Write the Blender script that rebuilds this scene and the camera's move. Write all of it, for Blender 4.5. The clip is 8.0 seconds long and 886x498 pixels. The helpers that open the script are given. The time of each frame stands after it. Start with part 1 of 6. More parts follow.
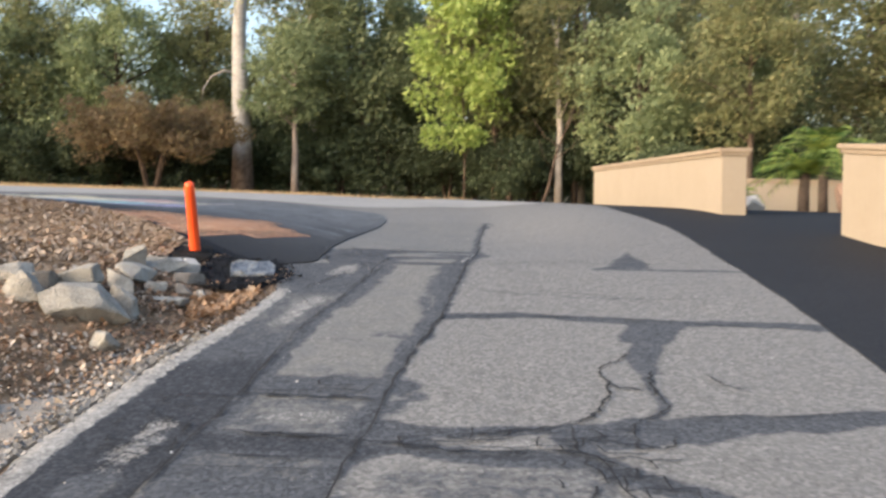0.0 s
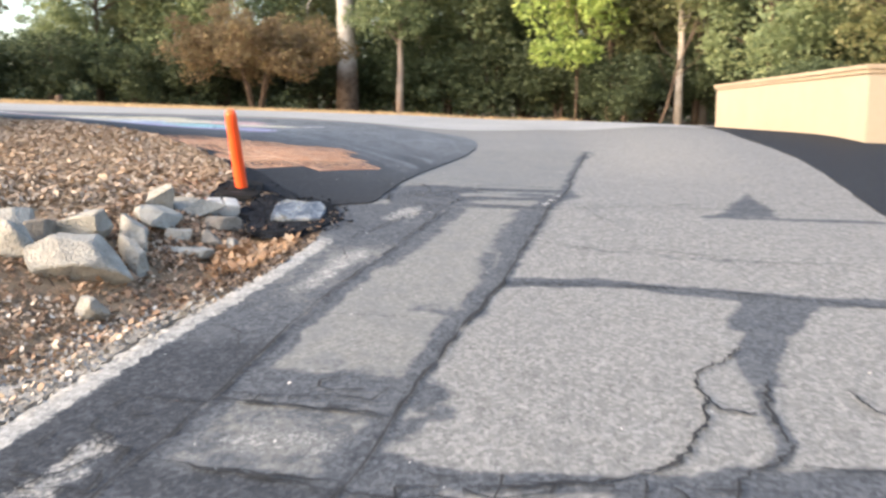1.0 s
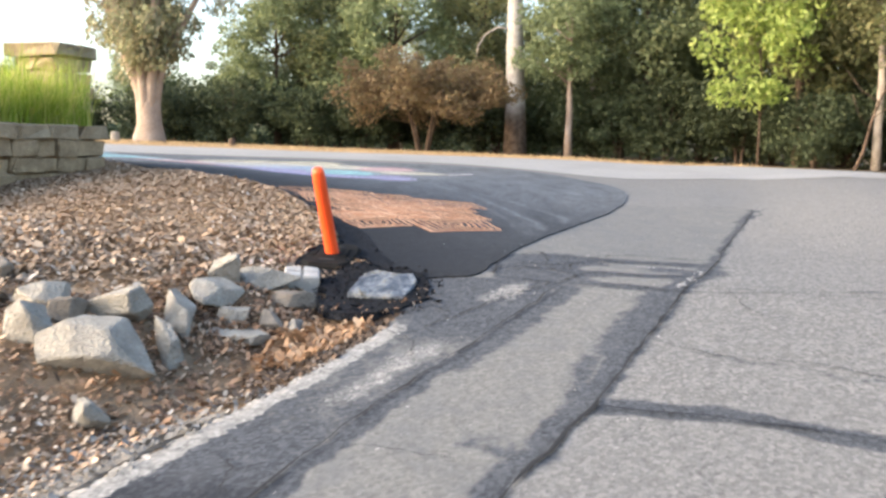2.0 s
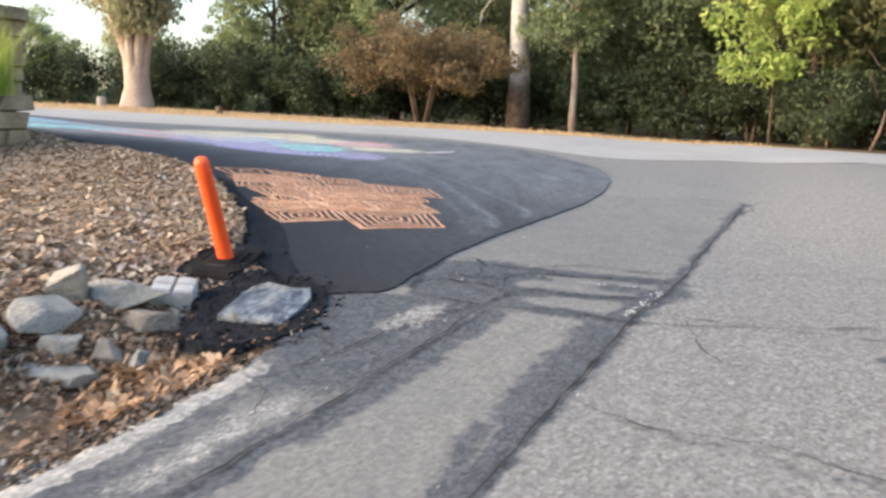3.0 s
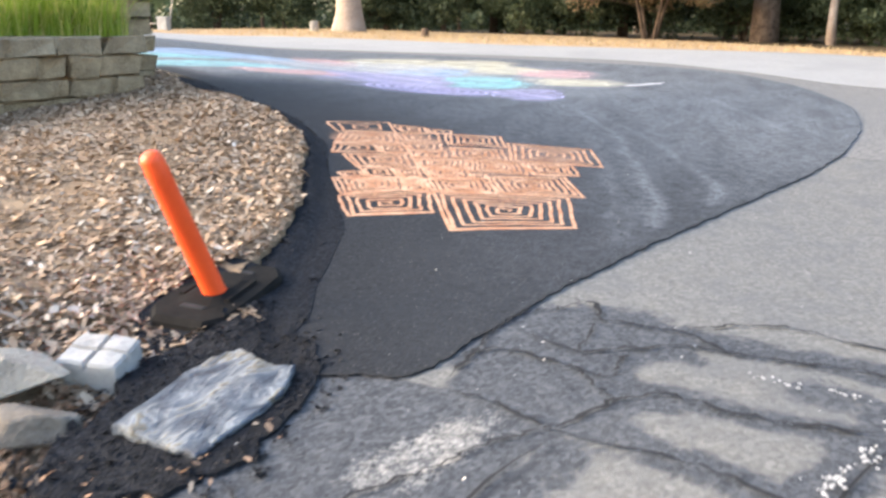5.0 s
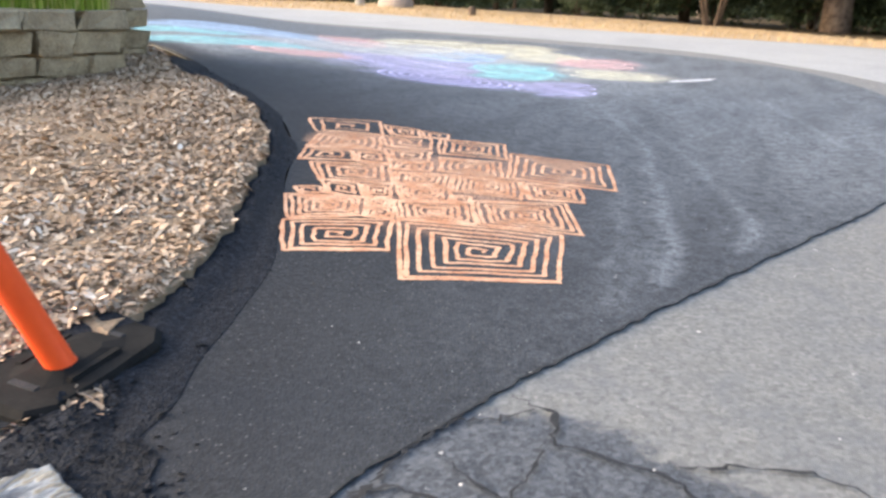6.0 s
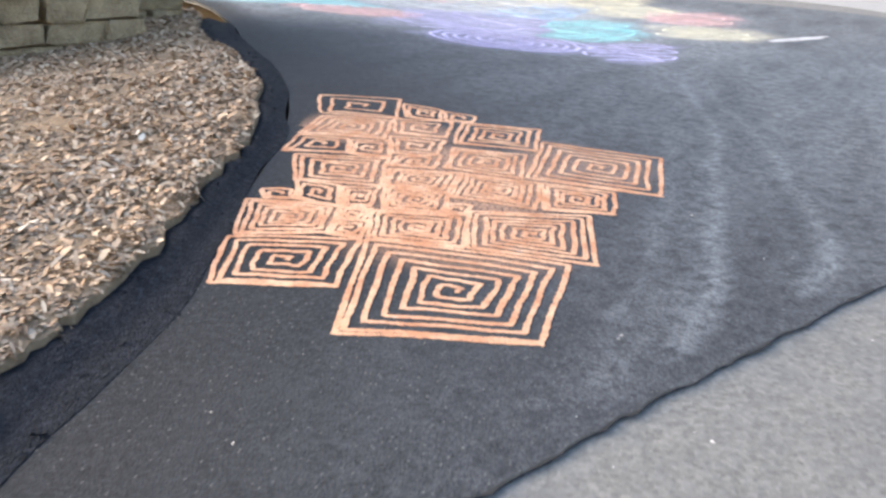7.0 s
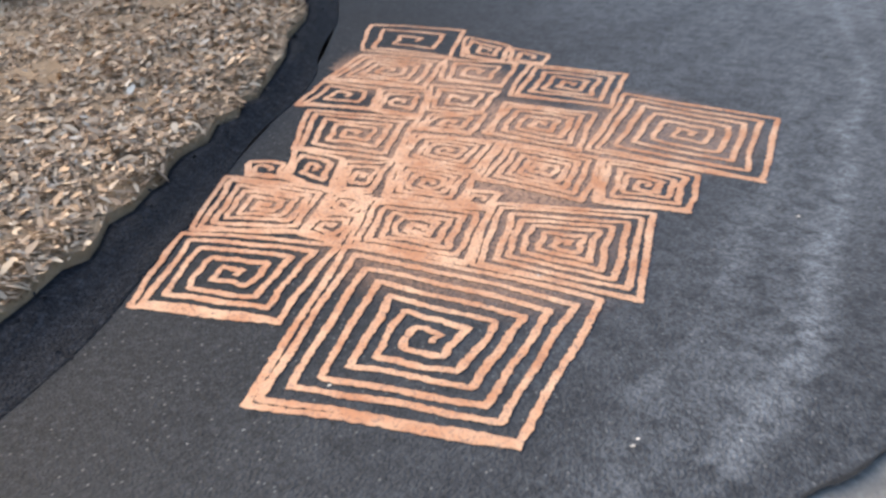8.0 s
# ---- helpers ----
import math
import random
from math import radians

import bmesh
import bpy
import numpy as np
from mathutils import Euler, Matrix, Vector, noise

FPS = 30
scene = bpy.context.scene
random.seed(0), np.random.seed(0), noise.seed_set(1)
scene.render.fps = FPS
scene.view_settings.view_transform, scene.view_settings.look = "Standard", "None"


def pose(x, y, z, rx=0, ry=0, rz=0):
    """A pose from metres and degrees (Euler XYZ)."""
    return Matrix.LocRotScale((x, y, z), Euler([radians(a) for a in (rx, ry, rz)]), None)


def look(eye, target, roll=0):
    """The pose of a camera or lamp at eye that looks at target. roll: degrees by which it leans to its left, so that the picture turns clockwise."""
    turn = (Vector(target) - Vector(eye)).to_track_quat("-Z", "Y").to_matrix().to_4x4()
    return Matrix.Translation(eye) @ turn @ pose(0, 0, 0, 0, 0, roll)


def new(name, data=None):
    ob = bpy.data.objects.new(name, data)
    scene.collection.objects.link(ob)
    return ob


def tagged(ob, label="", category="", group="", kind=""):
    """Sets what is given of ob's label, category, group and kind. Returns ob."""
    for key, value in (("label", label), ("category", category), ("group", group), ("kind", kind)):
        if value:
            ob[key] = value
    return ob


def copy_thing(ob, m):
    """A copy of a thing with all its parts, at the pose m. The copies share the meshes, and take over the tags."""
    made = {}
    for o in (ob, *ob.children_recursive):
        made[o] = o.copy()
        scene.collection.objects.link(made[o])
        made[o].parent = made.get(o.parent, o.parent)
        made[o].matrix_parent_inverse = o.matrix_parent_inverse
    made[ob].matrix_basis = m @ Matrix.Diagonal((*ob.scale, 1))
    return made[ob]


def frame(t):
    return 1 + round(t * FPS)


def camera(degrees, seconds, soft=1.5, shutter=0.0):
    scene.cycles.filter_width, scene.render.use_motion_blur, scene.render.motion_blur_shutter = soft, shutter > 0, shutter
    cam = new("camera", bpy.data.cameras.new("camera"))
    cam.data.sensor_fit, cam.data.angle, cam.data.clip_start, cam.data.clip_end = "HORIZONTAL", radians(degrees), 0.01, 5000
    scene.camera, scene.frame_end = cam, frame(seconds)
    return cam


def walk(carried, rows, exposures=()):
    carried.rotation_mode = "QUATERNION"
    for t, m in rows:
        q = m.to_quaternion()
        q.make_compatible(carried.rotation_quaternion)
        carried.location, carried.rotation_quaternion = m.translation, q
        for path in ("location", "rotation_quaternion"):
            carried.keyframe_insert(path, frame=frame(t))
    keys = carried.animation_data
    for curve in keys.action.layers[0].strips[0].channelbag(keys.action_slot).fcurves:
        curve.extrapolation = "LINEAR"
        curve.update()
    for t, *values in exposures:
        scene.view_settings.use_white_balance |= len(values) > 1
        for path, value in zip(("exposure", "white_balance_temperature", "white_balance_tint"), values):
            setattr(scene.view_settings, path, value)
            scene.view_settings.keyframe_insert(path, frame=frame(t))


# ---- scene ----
cam = camera(53.0, 8.0, 2.7, 0.4)
METRES, EYE, TILT, LEAN, TURN = 10.2, 1.5, -3.3, 0.0, 0.0
ROWS = [
    (0.0, 0.0, 0.0, 0.0, -0.0, 0.0, 0.0),
    (0.5, 0.0136, 0.0663, 0.0093, 3.81, -2.93, -0.05),
    (1.0, 0.0311, 0.1309, 0.0186, 7.46, -5.31, -0.45),
    (1.5, 0.0497, 0.1892, 0.0296, 15.37, -4.49, -0.47),
    (1.7, 0.0545, 0.2151, 0.034, 17.4, -2.72, -0.57),
    (2.8, 0.0812, 0.3578, 0.0581, 20.92, -4.52, -2.6),
    (3.0, 0.086, 0.3837, 0.0625, 19.85, -5.04, -2.42),
    (3.5, 0.0878, 0.4498, 0.0723, 24.64, -5.05, -3.96),
    (4.0, 0.0798, 0.5131, 0.0811, 28.96, -7.18, -2.68),
    (4.5, 0.0721, 0.5705, 0.0905, 33.81, -8.56, -2.97),
    (5.0, 0.0622, 0.626, 0.0984, 35.19, -11.02, -1.68),
    (5.2, 0.057, 0.649, 0.1017, 34.43, -10.04, -2.59),
    (6.3, 0.0287, 0.7752, 0.1199, 40.57, -14.29, -3.88),
    (6.5, 0.0235, 0.7982, 0.1232, 40.65, -15.53, -4.03),
    (7.0, 0.0138, 0.8556, 0.1304, 46.23, -16.43, -3.1),
    (7.5, -0.0025, 0.9111, 0.1373, 50.62, -18.59, -2.38),
    (8.0, -0.0273, 0.9637, 0.1438, 56.27, -23.68, -1.39),
]
walk(cam, [(t, pose(0, 0, EYE, TILT, LEAN, TURN) @ pose(METRES * x, METRES * y, METRES * z, 90 + pitch, roll, yaw)) for t, x, y, z, yaw, pitch, roll in ROWS],
     exposures=[(0, 1.68, 6450, 12), (0.5, 1.80, 6450, 12), (1, 2.27, 6450, 12), (1.5, 2.26, 6450, 12), (3, 2.03, 6450, 12), (4, 2.06, 6450, 12), (4.5, 2.44, 6450, 12), (5, 2.46, 6450, 12), (6.5, 2.37, 6450, 12), (7, 2.35, 6400, 12), (8, 2.01, 6450, 12)])

# ---- world and sun: an evening sky with soft light from the left ----
world = bpy.data.worlds.new("evening_sky")
scene.world = world
world.use_nodes = True
wt = world.node_tree
sky = wt.nodes.new("ShaderNodeTexSky")
sky.sky_type, sky.sun_disc = "NISHITA", False
SUN_EL, SUN_AZ = radians(17), radians(-126)
sky.sun_elevation, sky.sun_rotation = SUN_EL, SUN_AZ
sky.air_density, sky.dust_density, sky.ozone_density = 1.0, 3.5, 1.0
bg = wt.nodes["Background"]
bg.inputs["Strength"].default_value = 0.15
wt.links.new(sky.outputs[0], bg.inputs["Color"])

sun = new("sun", bpy.data.lights.new("sun", "SUN"))
sun.data.energy, sun.data.angle, sun.data.color = 1.3, radians(75), (1.0, 0.96, 0.9)
sun_dir = Vector((math.sin(SUN_AZ) * math.cos(SUN_EL), math.cos(SUN_AZ) * math.cos(SUN_EL), math.sin(SUN_EL)))
sun.matrix_world = look(sun_dir * 60, (0, 0, 0))


# ---- materials ----
def ramp(nt, fac, stops):
    n = nt.nodes.new("ShaderNodeValToRGB")
    el = n.color_ramp.elements
    while len(el) < len(stops):
        el.new(0.5)
    for e, (p, c) in zip(el, stops):
        e.position, e.color = p, (*c, 1)
    nt.links.new(fac, n.inputs[0])
    return n.outputs[0]


def noise_at(nt, scale, detail=4, rough=0.6, vec=None, dist=0.0):
    n = nt.nodes.new("ShaderNodeTexNoise")
    n.inputs["Scale"].default_value, n.inputs["Detail"].default_value = scale, detail
    n.inputs["Roughness"].default_value, n.inputs["Distortion"].default_value = rough, dist
    if vec:
        nt.links.new(vec, n.inputs["Vector"])
    return n.outputs["Fac"]


def mix(nt, fac, a, b, mode="MIX"):
    n = nt.nodes.new("ShaderNodeMix")
    n.data_type, n.blend_type = "RGBA", mode
    for sock, v in ((n.inputs[0], fac), (n.inputs[6], a), (n.inputs[7], b)):
        if isinstance(v, (int, float)):
            sock.default_value = v
        elif isinstance(v, tuple):
            sock.default_value = (*v, 1)
        else:
            nt.links.new(v, sock)
    return n.outputs[2]


def material(name, rough=0.9, spec=0.3):
    m = bpy.data.materials.new(name)
    m.use_nodes = True
    nt = m.node_tree
    b = nt.nodes["Principled BSDF"]
    b.inputs["Roughness"].default_value = rough
    b.inputs["Specular IOR Level"].default_value = spec
    co = nt.nodes.new("ShaderNodeNewGeometry").outputs["Position"]
    return m, nt, b, co


def bump(nt, b, height, strength, distance=0.01):
    n = nt.nodes.new("ShaderNodeBump")
    n.inputs["Strength"].default_value, n.inputs["Distance"].default_value = strength, distance
    nt.links.new(height, n.inputs["Height"])
    nt.links.new(n.outputs[0], b.inputs["Normal"])


def aggregate(name, dark, mid, light, stone=70.0, stain=1.3, stain_col=(0.1, 0.1, 0.1), stain_amt=0.5, bumpy=0.6, fleck=0.0, rough=0.88, spec=0.25):
    """Asphalt or worn concrete: stones in a binder, stains at a larger scale."""
    m, nt, b, co = material(name, rough, spec)
    v = nt.nodes.new("ShaderNodeTexVoronoi")
    v.inputs["Scale"].default_value = stone
    nt.links.new(co, v.inputs["Vector"])
    grain = ramp(nt, v.outputs["Color"], [(0.1, dark), (0.5, mid), (0.92, light)])
    fine = noise_at(nt, stone * 0.33, 6, 0.75, co)
    base = mix(nt, 0.45, grain, ramp(nt, fine, [(0.33, dark), (0.5, mid), (0.68, light)]))
    big = noise_at(nt, stain, 6, 0.62, co, 0.4)
    s = nt.nodes.new("ShaderNodeMapRange")
    s.inputs[1].default_value, s.inputs[2].default_value, s.inputs[4].default_value = 0.45, 0.75, stain_amt
    nt.links.new(big, s.inputs[0])
    col = mix(nt, s.outputs[0], base, stain_col)
    if fleck:
        w = nt.nodes.new("ShaderNodeTexVoronoi")
        w.inputs["Scale"].default_value = stone * 0.3
        nt.links.new(co, w.inputs["Vector"])
        spot = ramp(nt, w.outputs["Distance"], [(0.05, (fleck, fleck, fleck)), (0.16, (0, 0, 0))])
        col = mix(nt, spot, col, (0.45, 0.44, 0.42))
    nt.links.new(col, b.inputs["Base Color"])
    bump(nt, b, v.outputs["Distance"], bumpy, 0.006)
    return m


def plain(name, a, b_col, scale=8.0, rough=0.85, spec=0.3, bumpy=0.3, dist=0.01, detail=6):
    m, nt, b, co = material(name, rough, spec)
    n1, n2 = noise_at(nt, scale, detail, 0.65, co), noise_at(nt, scale * 9, 4, 0.6, co)
    c = mix(nt, 0.35, ramp(nt, n1, [(0.3, a), (0.7, b_col)]), ramp(nt, n2, [(0.3, a), (0.7, b_col)]))
    nt.links.new(c, b.inputs["Base Color"])
    bump(nt, b, n2, bumpy, dist)
    return m


def scraps(name, cols, rough=0.85, trans=0.0):
    """Loose bits: each island takes its own colour; leaves let light through."""
    m, nt, b, co = material(name, rough, 0.25)
    g = nt.nodes.new("ShaderNodeNewGeometry")
    n = len(cols)
    c = ramp(nt, g.outputs["Random Per Island"], [(i / max(1, n - 1), k) for i, k in enumerate(cols)])
    oi = nt.nodes.new("ShaderNodeObjectInfo")
    hs = nt.nodes.new("ShaderNodeHueSaturation")
    r = nt.nodes.new("ShaderNodeMapRange")
    r.inputs[3].default_value, r.inputs[4].default_value = 0.75, 1.25
    nt.links.new(oi.outputs["Random"], r.inputs[0])
    nt.links.new(r.outputs[0], hs.inputs["Value"])
    nt.links.new(c, hs.inputs["Color"])
    nt.links.new(hs.outputs[0], b.inputs["Base Color"])
    if trans:
        t = nt.nodes.new("ShaderNodeBsdfTranslucent")
        nt.links.new(hs.outputs[0], t.inputs["Color"])
        mx = nt.nodes.new("ShaderNodeMixShader")
        mx.inputs[0].default_value = trans
        nt.links.new(b.outputs[0], mx.inputs[1])
        nt.links.new(t.outputs[0], mx.inputs[2])
        nt.links.new(mx.outputs[0], nt.nodes["Material Output"].inputs["Surface"])
    return m


def road_material():
    """Old asphalt: coarse pale stones, smoother trench fill, tarred bands and scraped places, told apart by where they lie."""
    m, nt, b, co = material("old_asphalt", 0.9, 0.25)
    v = nt.nodes.new("ShaderNodeTexVoronoi")
    v.inputs["Scale"].default_value = 46
    nt.links.new(co, v.inputs["Vector"])
    fine, mid, big = noise_at(nt, 55, 6, 0.75, co), noise_at(nt, 9, 8, 0.72, co, 0.5), noise_at(nt, 0.8, 5, 0.6, co)

    def stone(d, c, l):
        return mix(nt, 0.5, ramp(nt, v.outputs["Color"], [(0.1, d), (0.5, c), (0.9, l)]), ramp(nt, fine, [(0.36, d), (0.5, c), (0.64, l)]))

    def place(name, soft=0.16, grain=0.5, mid_at=0.5):
        a = nt.nodes.new("ShaderNodeAttribute")
        a.attribute_name = name
        n = nt.nodes.new("ShaderNodeMath")
        n.operation = "MULTIPLY_ADD"
        n.inputs[1].default_value = grain
        n.inputs[2].default_value = -grain / 2
        nt.links.new(mid, n.inputs[0])
        f = nt.nodes.new("ShaderNodeMath")
        f.operation = "MULTIPLY_ADD"
        f.inputs[1].default_value, f.inputs[2].default_value = grain * 0.8, -grain * 0.4
        nt.links.new(fine, f.inputs[0])
        s1, s2 = nt.nodes.new("ShaderNodeMath"), nt.nodes.new("ShaderNodeMath")
        nt.links.new(a.outputs["Fac"], s1.inputs[0])
        nt.links.new(n.outputs[0], s1.inputs[1])
        nt.links.new(s1.outputs[0], s2.inputs[0])
        nt.links.new(f.outputs[0], s2.inputs[1])
        return ramp(nt, s2.outputs[0], [(mid_at - soft, (0, 0, 0)), (mid_at + soft, (1, 1, 1))])

    coarse = stone((0.057, 0.056, 0.0535), (0.152, 0.1475, 0.140), (0.325, 0.313, 0.293))
    coarse = mix(nt, ramp(nt, noise_at(nt, 19, 6, 0.8, co), [(0.42, (0.45, 0.45, 0.45)), (0.58, (0, 0, 0))]), coarse, (0.135, 0.132, 0.127))
    coarse = mix(nt, ramp(nt, big, [(0.4, (0, 0, 0)), (0.75, (0.4, 0.4, 0.4))]), coarse, (0.149, 0.146, 0.141))
    fill = stone((0.088, 0.087, 0.0815), (0.148, 0.144, 0.134), (0.225, 0.218, 0.203))
    fill = mix(nt, ramp(nt, mid, [(0.42, (0, 0, 0)), (0.7, (0.5, 0.5, 0.5))]), fill, (0.13, 0.13, 0.13))
    fill = mix(nt, ramp(nt, noise_at(nt, 2.1, 7, 0.7, co, 0.9), [(0.48, (0, 0, 0)), (0.7, (0.6, 0.6, 0.6))]), fill, (0.105, 0.108, 0.114))
    tar = stone((0.02, 0.0225, 0.027), (0.05, 0.0545, 0.062), (0.115, 0.12, 0.128))
    smear = noise_at(nt, 3.3, 8, 0.75, co, 0.8)
    tar = mix(nt, ramp(nt, smear, [(0.5, (0, 0, 0)), (0.7, (0.35, 0.35, 0.35))]), tar, (0.125, 0.128, 0.133))
    tar = mix(nt, ramp(nt, noise_at(nt, 24, 6, 0.8, co, 0.3), [(0.56, (0, 0, 0)), (0.7, (0.35, 0.35, 0.35))]), tar, (0.16, 0.161, 0.163))
    pale = stone((0.151, 0.145, 0.134), (0.265, 0.253, 0.233), (0.432, 0.41, 0.378))
    col = mix(nt, place("fill", 0.12, 0.25), coarse, fill)
    col = mix(nt, place("tar", 0.11, 1.0, 0.40), col, tar)
    seal = stone((0.011, 0.0125, 0.0155), (0.026, 0.029, 0.0345), (0.07, 0.074, 0.082))
    col = mix(nt, place("seal", 0.12, 0.7), col, seal)
    col = mix(nt, place("pale", 0.16, 1.2), col, pale)
    nt.links.new(col, b.inputs["Base Color"])
    bump(nt, b, fine, 0.55, 0.008)
    return m


M_OLD = road_material()
M_FAR = aggregate("bleached_asphalt", (0.208, 0.204, 0.196), (0.272, 0.268, 0.26), (0.36, 0.352, 0.34), 60, 0.5, (0.192, 0.19, 0.186), 0.6, 0.4)
M_BLACK = aggregate("new_asphalt", (0.0066, 0.007, 0.0084), (0.0135, 0.0147, 0.0172), (0.037, 0.039, 0.044), 105, 0.9, (0.021, 0.0225, 0.026), 0.7, 0.4, 0.24, 0.8, 0.15)
nt = M_BLACK.node_tree
b = nt.nodes["Principled BSDF"]
was = b.inputs["Base Color"].links[0].from_socket
co = nt.nodes.new("ShaderNodeNewGeometry").outputs["Position"]
# the dust value also carries sheen painted onto the far asphalt
at = nt.nodes.new("ShaderNodeAttribute")
at.attribute_name = "dust"
patchy = ramp(nt, noise_at(nt, 13, 8, 0.75, co, 0.4), [(0.32, (0.2, 0.2, 0.2)), (0.58, (1, 1, 1))])
fleck_ = ramp(nt, noise_at(nt, 70, 4, 0.8, co), [(0.38, (0.25, 0.25, 0.25)), (0.58, (1, 1, 1))])
amount = mix(nt, 1.0, mix(nt, 1.0, patchy, fleck_, "MULTIPLY"), at.outputs["Color"], "MULTIPLY")
rub = nt.nodes.new("ShaderNodeAttribute")
rub.attribute_name = "rub"
smear_ = mix(nt, 1.0, ramp(nt, noise_at(nt, 60, 5, 0.8, co), [(0.35, (0.1, 0.1, 0.1)), (0.65, (1, 1, 1))]), rub.outputs["Color"], "MULTIPLY")
nt.links.new(mix(nt, smear_, mix(nt, amount, was, (0.36, 0.385, 0.415)), (0.56, 0.32, 0.2)), b.inputs["Base Color"])
smu, smu_a = nt.nodes.new("ShaderNodeAttribute"), nt.nodes.new("ShaderNodeAttribute")
smu.attribute_name, smu_a.attribute_name = "smudge", "smudge_amount"
rubbed = mix(nt, 1.0, ramp(nt, noise_at(nt, 34, 7, 0.85, co), [(0.36, (0.12, 0.12, 0.12)), (0.62, (1, 1, 1))]), ramp(nt, noise_at(nt, 3.2, 6, 0.7, co, 1.2), [(0.34, (0.2, 0.2, 0.2)), (0.6, (1, 1, 1))]), "MULTIPLY")
nt.links.new(mix(nt, mix(nt, 1.0, rubbed, smu_a.outputs["Color"], "MULTIPLY"), b.inputs["Base Color"].links[0].from_socket, smu.outputs["Color"]), b.inputs["Base Color"])
M_BERM = aggregate("fresh_asphalt_edge", (0.0069, 0.00747, 0.0092), (0.0138, 0.0149, 0.0178), (0.0391, 0.0414, 0.0483), 90, 1.0, (0.0253, 0.0242, 0.0242), 0.5, 1.0, 0.0, 0.95, 0.08)
M_CRACK = plain("crack_filler", (0.01, 0.0105, 0.012), (0.034, 0.0345, 0.036), 30, 0.9, 0.2, 0.4)
M_DIRT = plain("bank_soil", (0.15, 0.10, 0.062), (0.32, 0.235, 0.155), 3.0, 0.95, 0.1, 0.9, 0.03)
M_DARKSOIL = plain("dark_soil", (0.03, 0.022, 0.017), (0.10, 0.072, 0.05), 6.0, 0.95, 0.1, 0.9, 0.03)
M_GRAVEL = plain("dusty_gravel", (0.17, 0.15, 0.125), (0.36, 0.33, 0.29), 5.0, 0.95, 0.1, 0.8, 0.02)
M_FLOOR = plain("forest_floor", (0.05, 0.035, 0.02), (0.14, 0.10, 0.055), 0.6, 0.95, 0.1, 0.8, 0.05)
M_STRAW = plain("dry_grass_ground", (0.279, 0.184, 0.102), (0.459, 0.336, 0.205), 0.9, 0.95, 0.1, 0.8, 0.04)
M_CHIP = scraps("mulch_chips", [(0.129, 0.086, 0.0568), (0.378, 0.275, 0.189), (0.241, 0.163, 0.105), (0.464, 0.37, 0.275), (0.318, 0.219, 0.144), (0.568, 0.499, 0.413)])
M_BROWNCHIP = scraps("brown_mulch_chips", [(0.123, 0.0804, 0.0508), (0.353, 0.246, 0.16), (0.23, 0.148, 0.0918), (0.476, 0.377, 0.271), (0.303, 0.201, 0.127), (0.443, 0.353, 0.262)])
M_LITTER = scraps("dead_leaves", [(0.2, 0.115, 0.07), (0.45, 0.28, 0.17), (0.3, 0.175, 0.105), (0.6, 0.46, 0.33), (0.10, 0.062, 0.04), (0.42, 0.27, 0.17), (0.05, 0.034, 0.024), (0.3, 0.19, 0.12)], 0.7, 0.2)
M_CRUMB = scraps("soil_crumbs", [(0.03, 0.023, 0.018), (0.10, 0.07, 0.048), (0.05, 0.038, 0.03), (0.22, 0.15, 0.10), (0.07, 0.05, 0.036), (0.32, 0.25, 0.19)])
M_TAN = scraps("tan_leaves", [(0.272, 0.152, 0.08), (0.464, 0.296, 0.176), (0.352, 0.208, 0.112), (0.528, 0.384, 0.256), (0.16, 0.096, 0.056), (0.4, 0.248, 0.144)], 0.7, 0.2)
M_GREYBIT = scraps("grey_grit", [(0.1, 0.094, 0.086), (0.3, 0.285, 0.26), (0.18, 0.168, 0.15), (0.42, 0.4, 0.37)])
M_STRAWB = scraps("dry_grass_blades", [(0.344, 0.23, 0.123), (0.508, 0.385, 0.221), (0.426, 0.312, 0.172)], 0.8, 0.3)
M_BLADE = scraps("grass_blades", [(0.16, 0.26, 0.03), (0.34, 0.44, 0.06), (0.32, 0.40, 0.06), (0.54, 0.54, 0.14), (0.62, 0.52, 0.22)], 0.6, 0.4)
M_OAK = scraps("oak_leaves", [(0.142, 0.179, 0.091), (0.237, 0.273, 0.136), (0.176, 0.220, 0.109), (0.319, 0.345, 0.173)], 0.6, 0.45)
M_OLIVE = scraps("olive_leaves", [(0.135, 0.155, 0.072), (0.215, 0.23, 0.1), (0.27, 0.25, 0.118), (0.175, 0.19, 0.085)], 0.6, 0.45)
M_EUC = scraps("eucalyptus_leaves", [(0.243, 0.262, 0.154), (0.371, 0.384, 0.218), (0.422, 0.358, 0.230), (0.294, 0.307, 0.179)], 0.6, 0.45)
M_LIME = scraps("lime_leaves", [(0.2, 0.28, 0.07), (0.36, 0.43, 0.12), (0.28, 0.36, 0.09), (0.44, 0.48, 0.17)], 0.6, 0.45)
# very dark leaf colour that holds the deep shade low in the woods
M_SHADELEAF = scraps("shade_dark_leaves", [(0.0375, 0.0525, 0.0263), (0.075, 0.0938, 0.045), (0.0525, 0.0713, 0.036), (0.105, 0.12, 0.06)], 0.6, 0.35)
M_RUST = scraps("rusty_leaves", [(0.19, 0.135, 0.08), (0.28, 0.195, 0.11), (0.22, 0.18, 0.09), (0.33, 0.23, 0.125)], 0.7, 0.45)
M_FROND = scraps("palm_leaves", [(0.07, 0.13, 0.03), (0.14, 0.22, 0.05), (0.3, 0.34, 0.08)], 0.55, 0.35)
M_BARK = plain("dark_bark", (0.05, 0.036, 0.026), (0.16, 0.115, 0.085), 3.0, 0.95, 0.1, 1.0, 0.04)
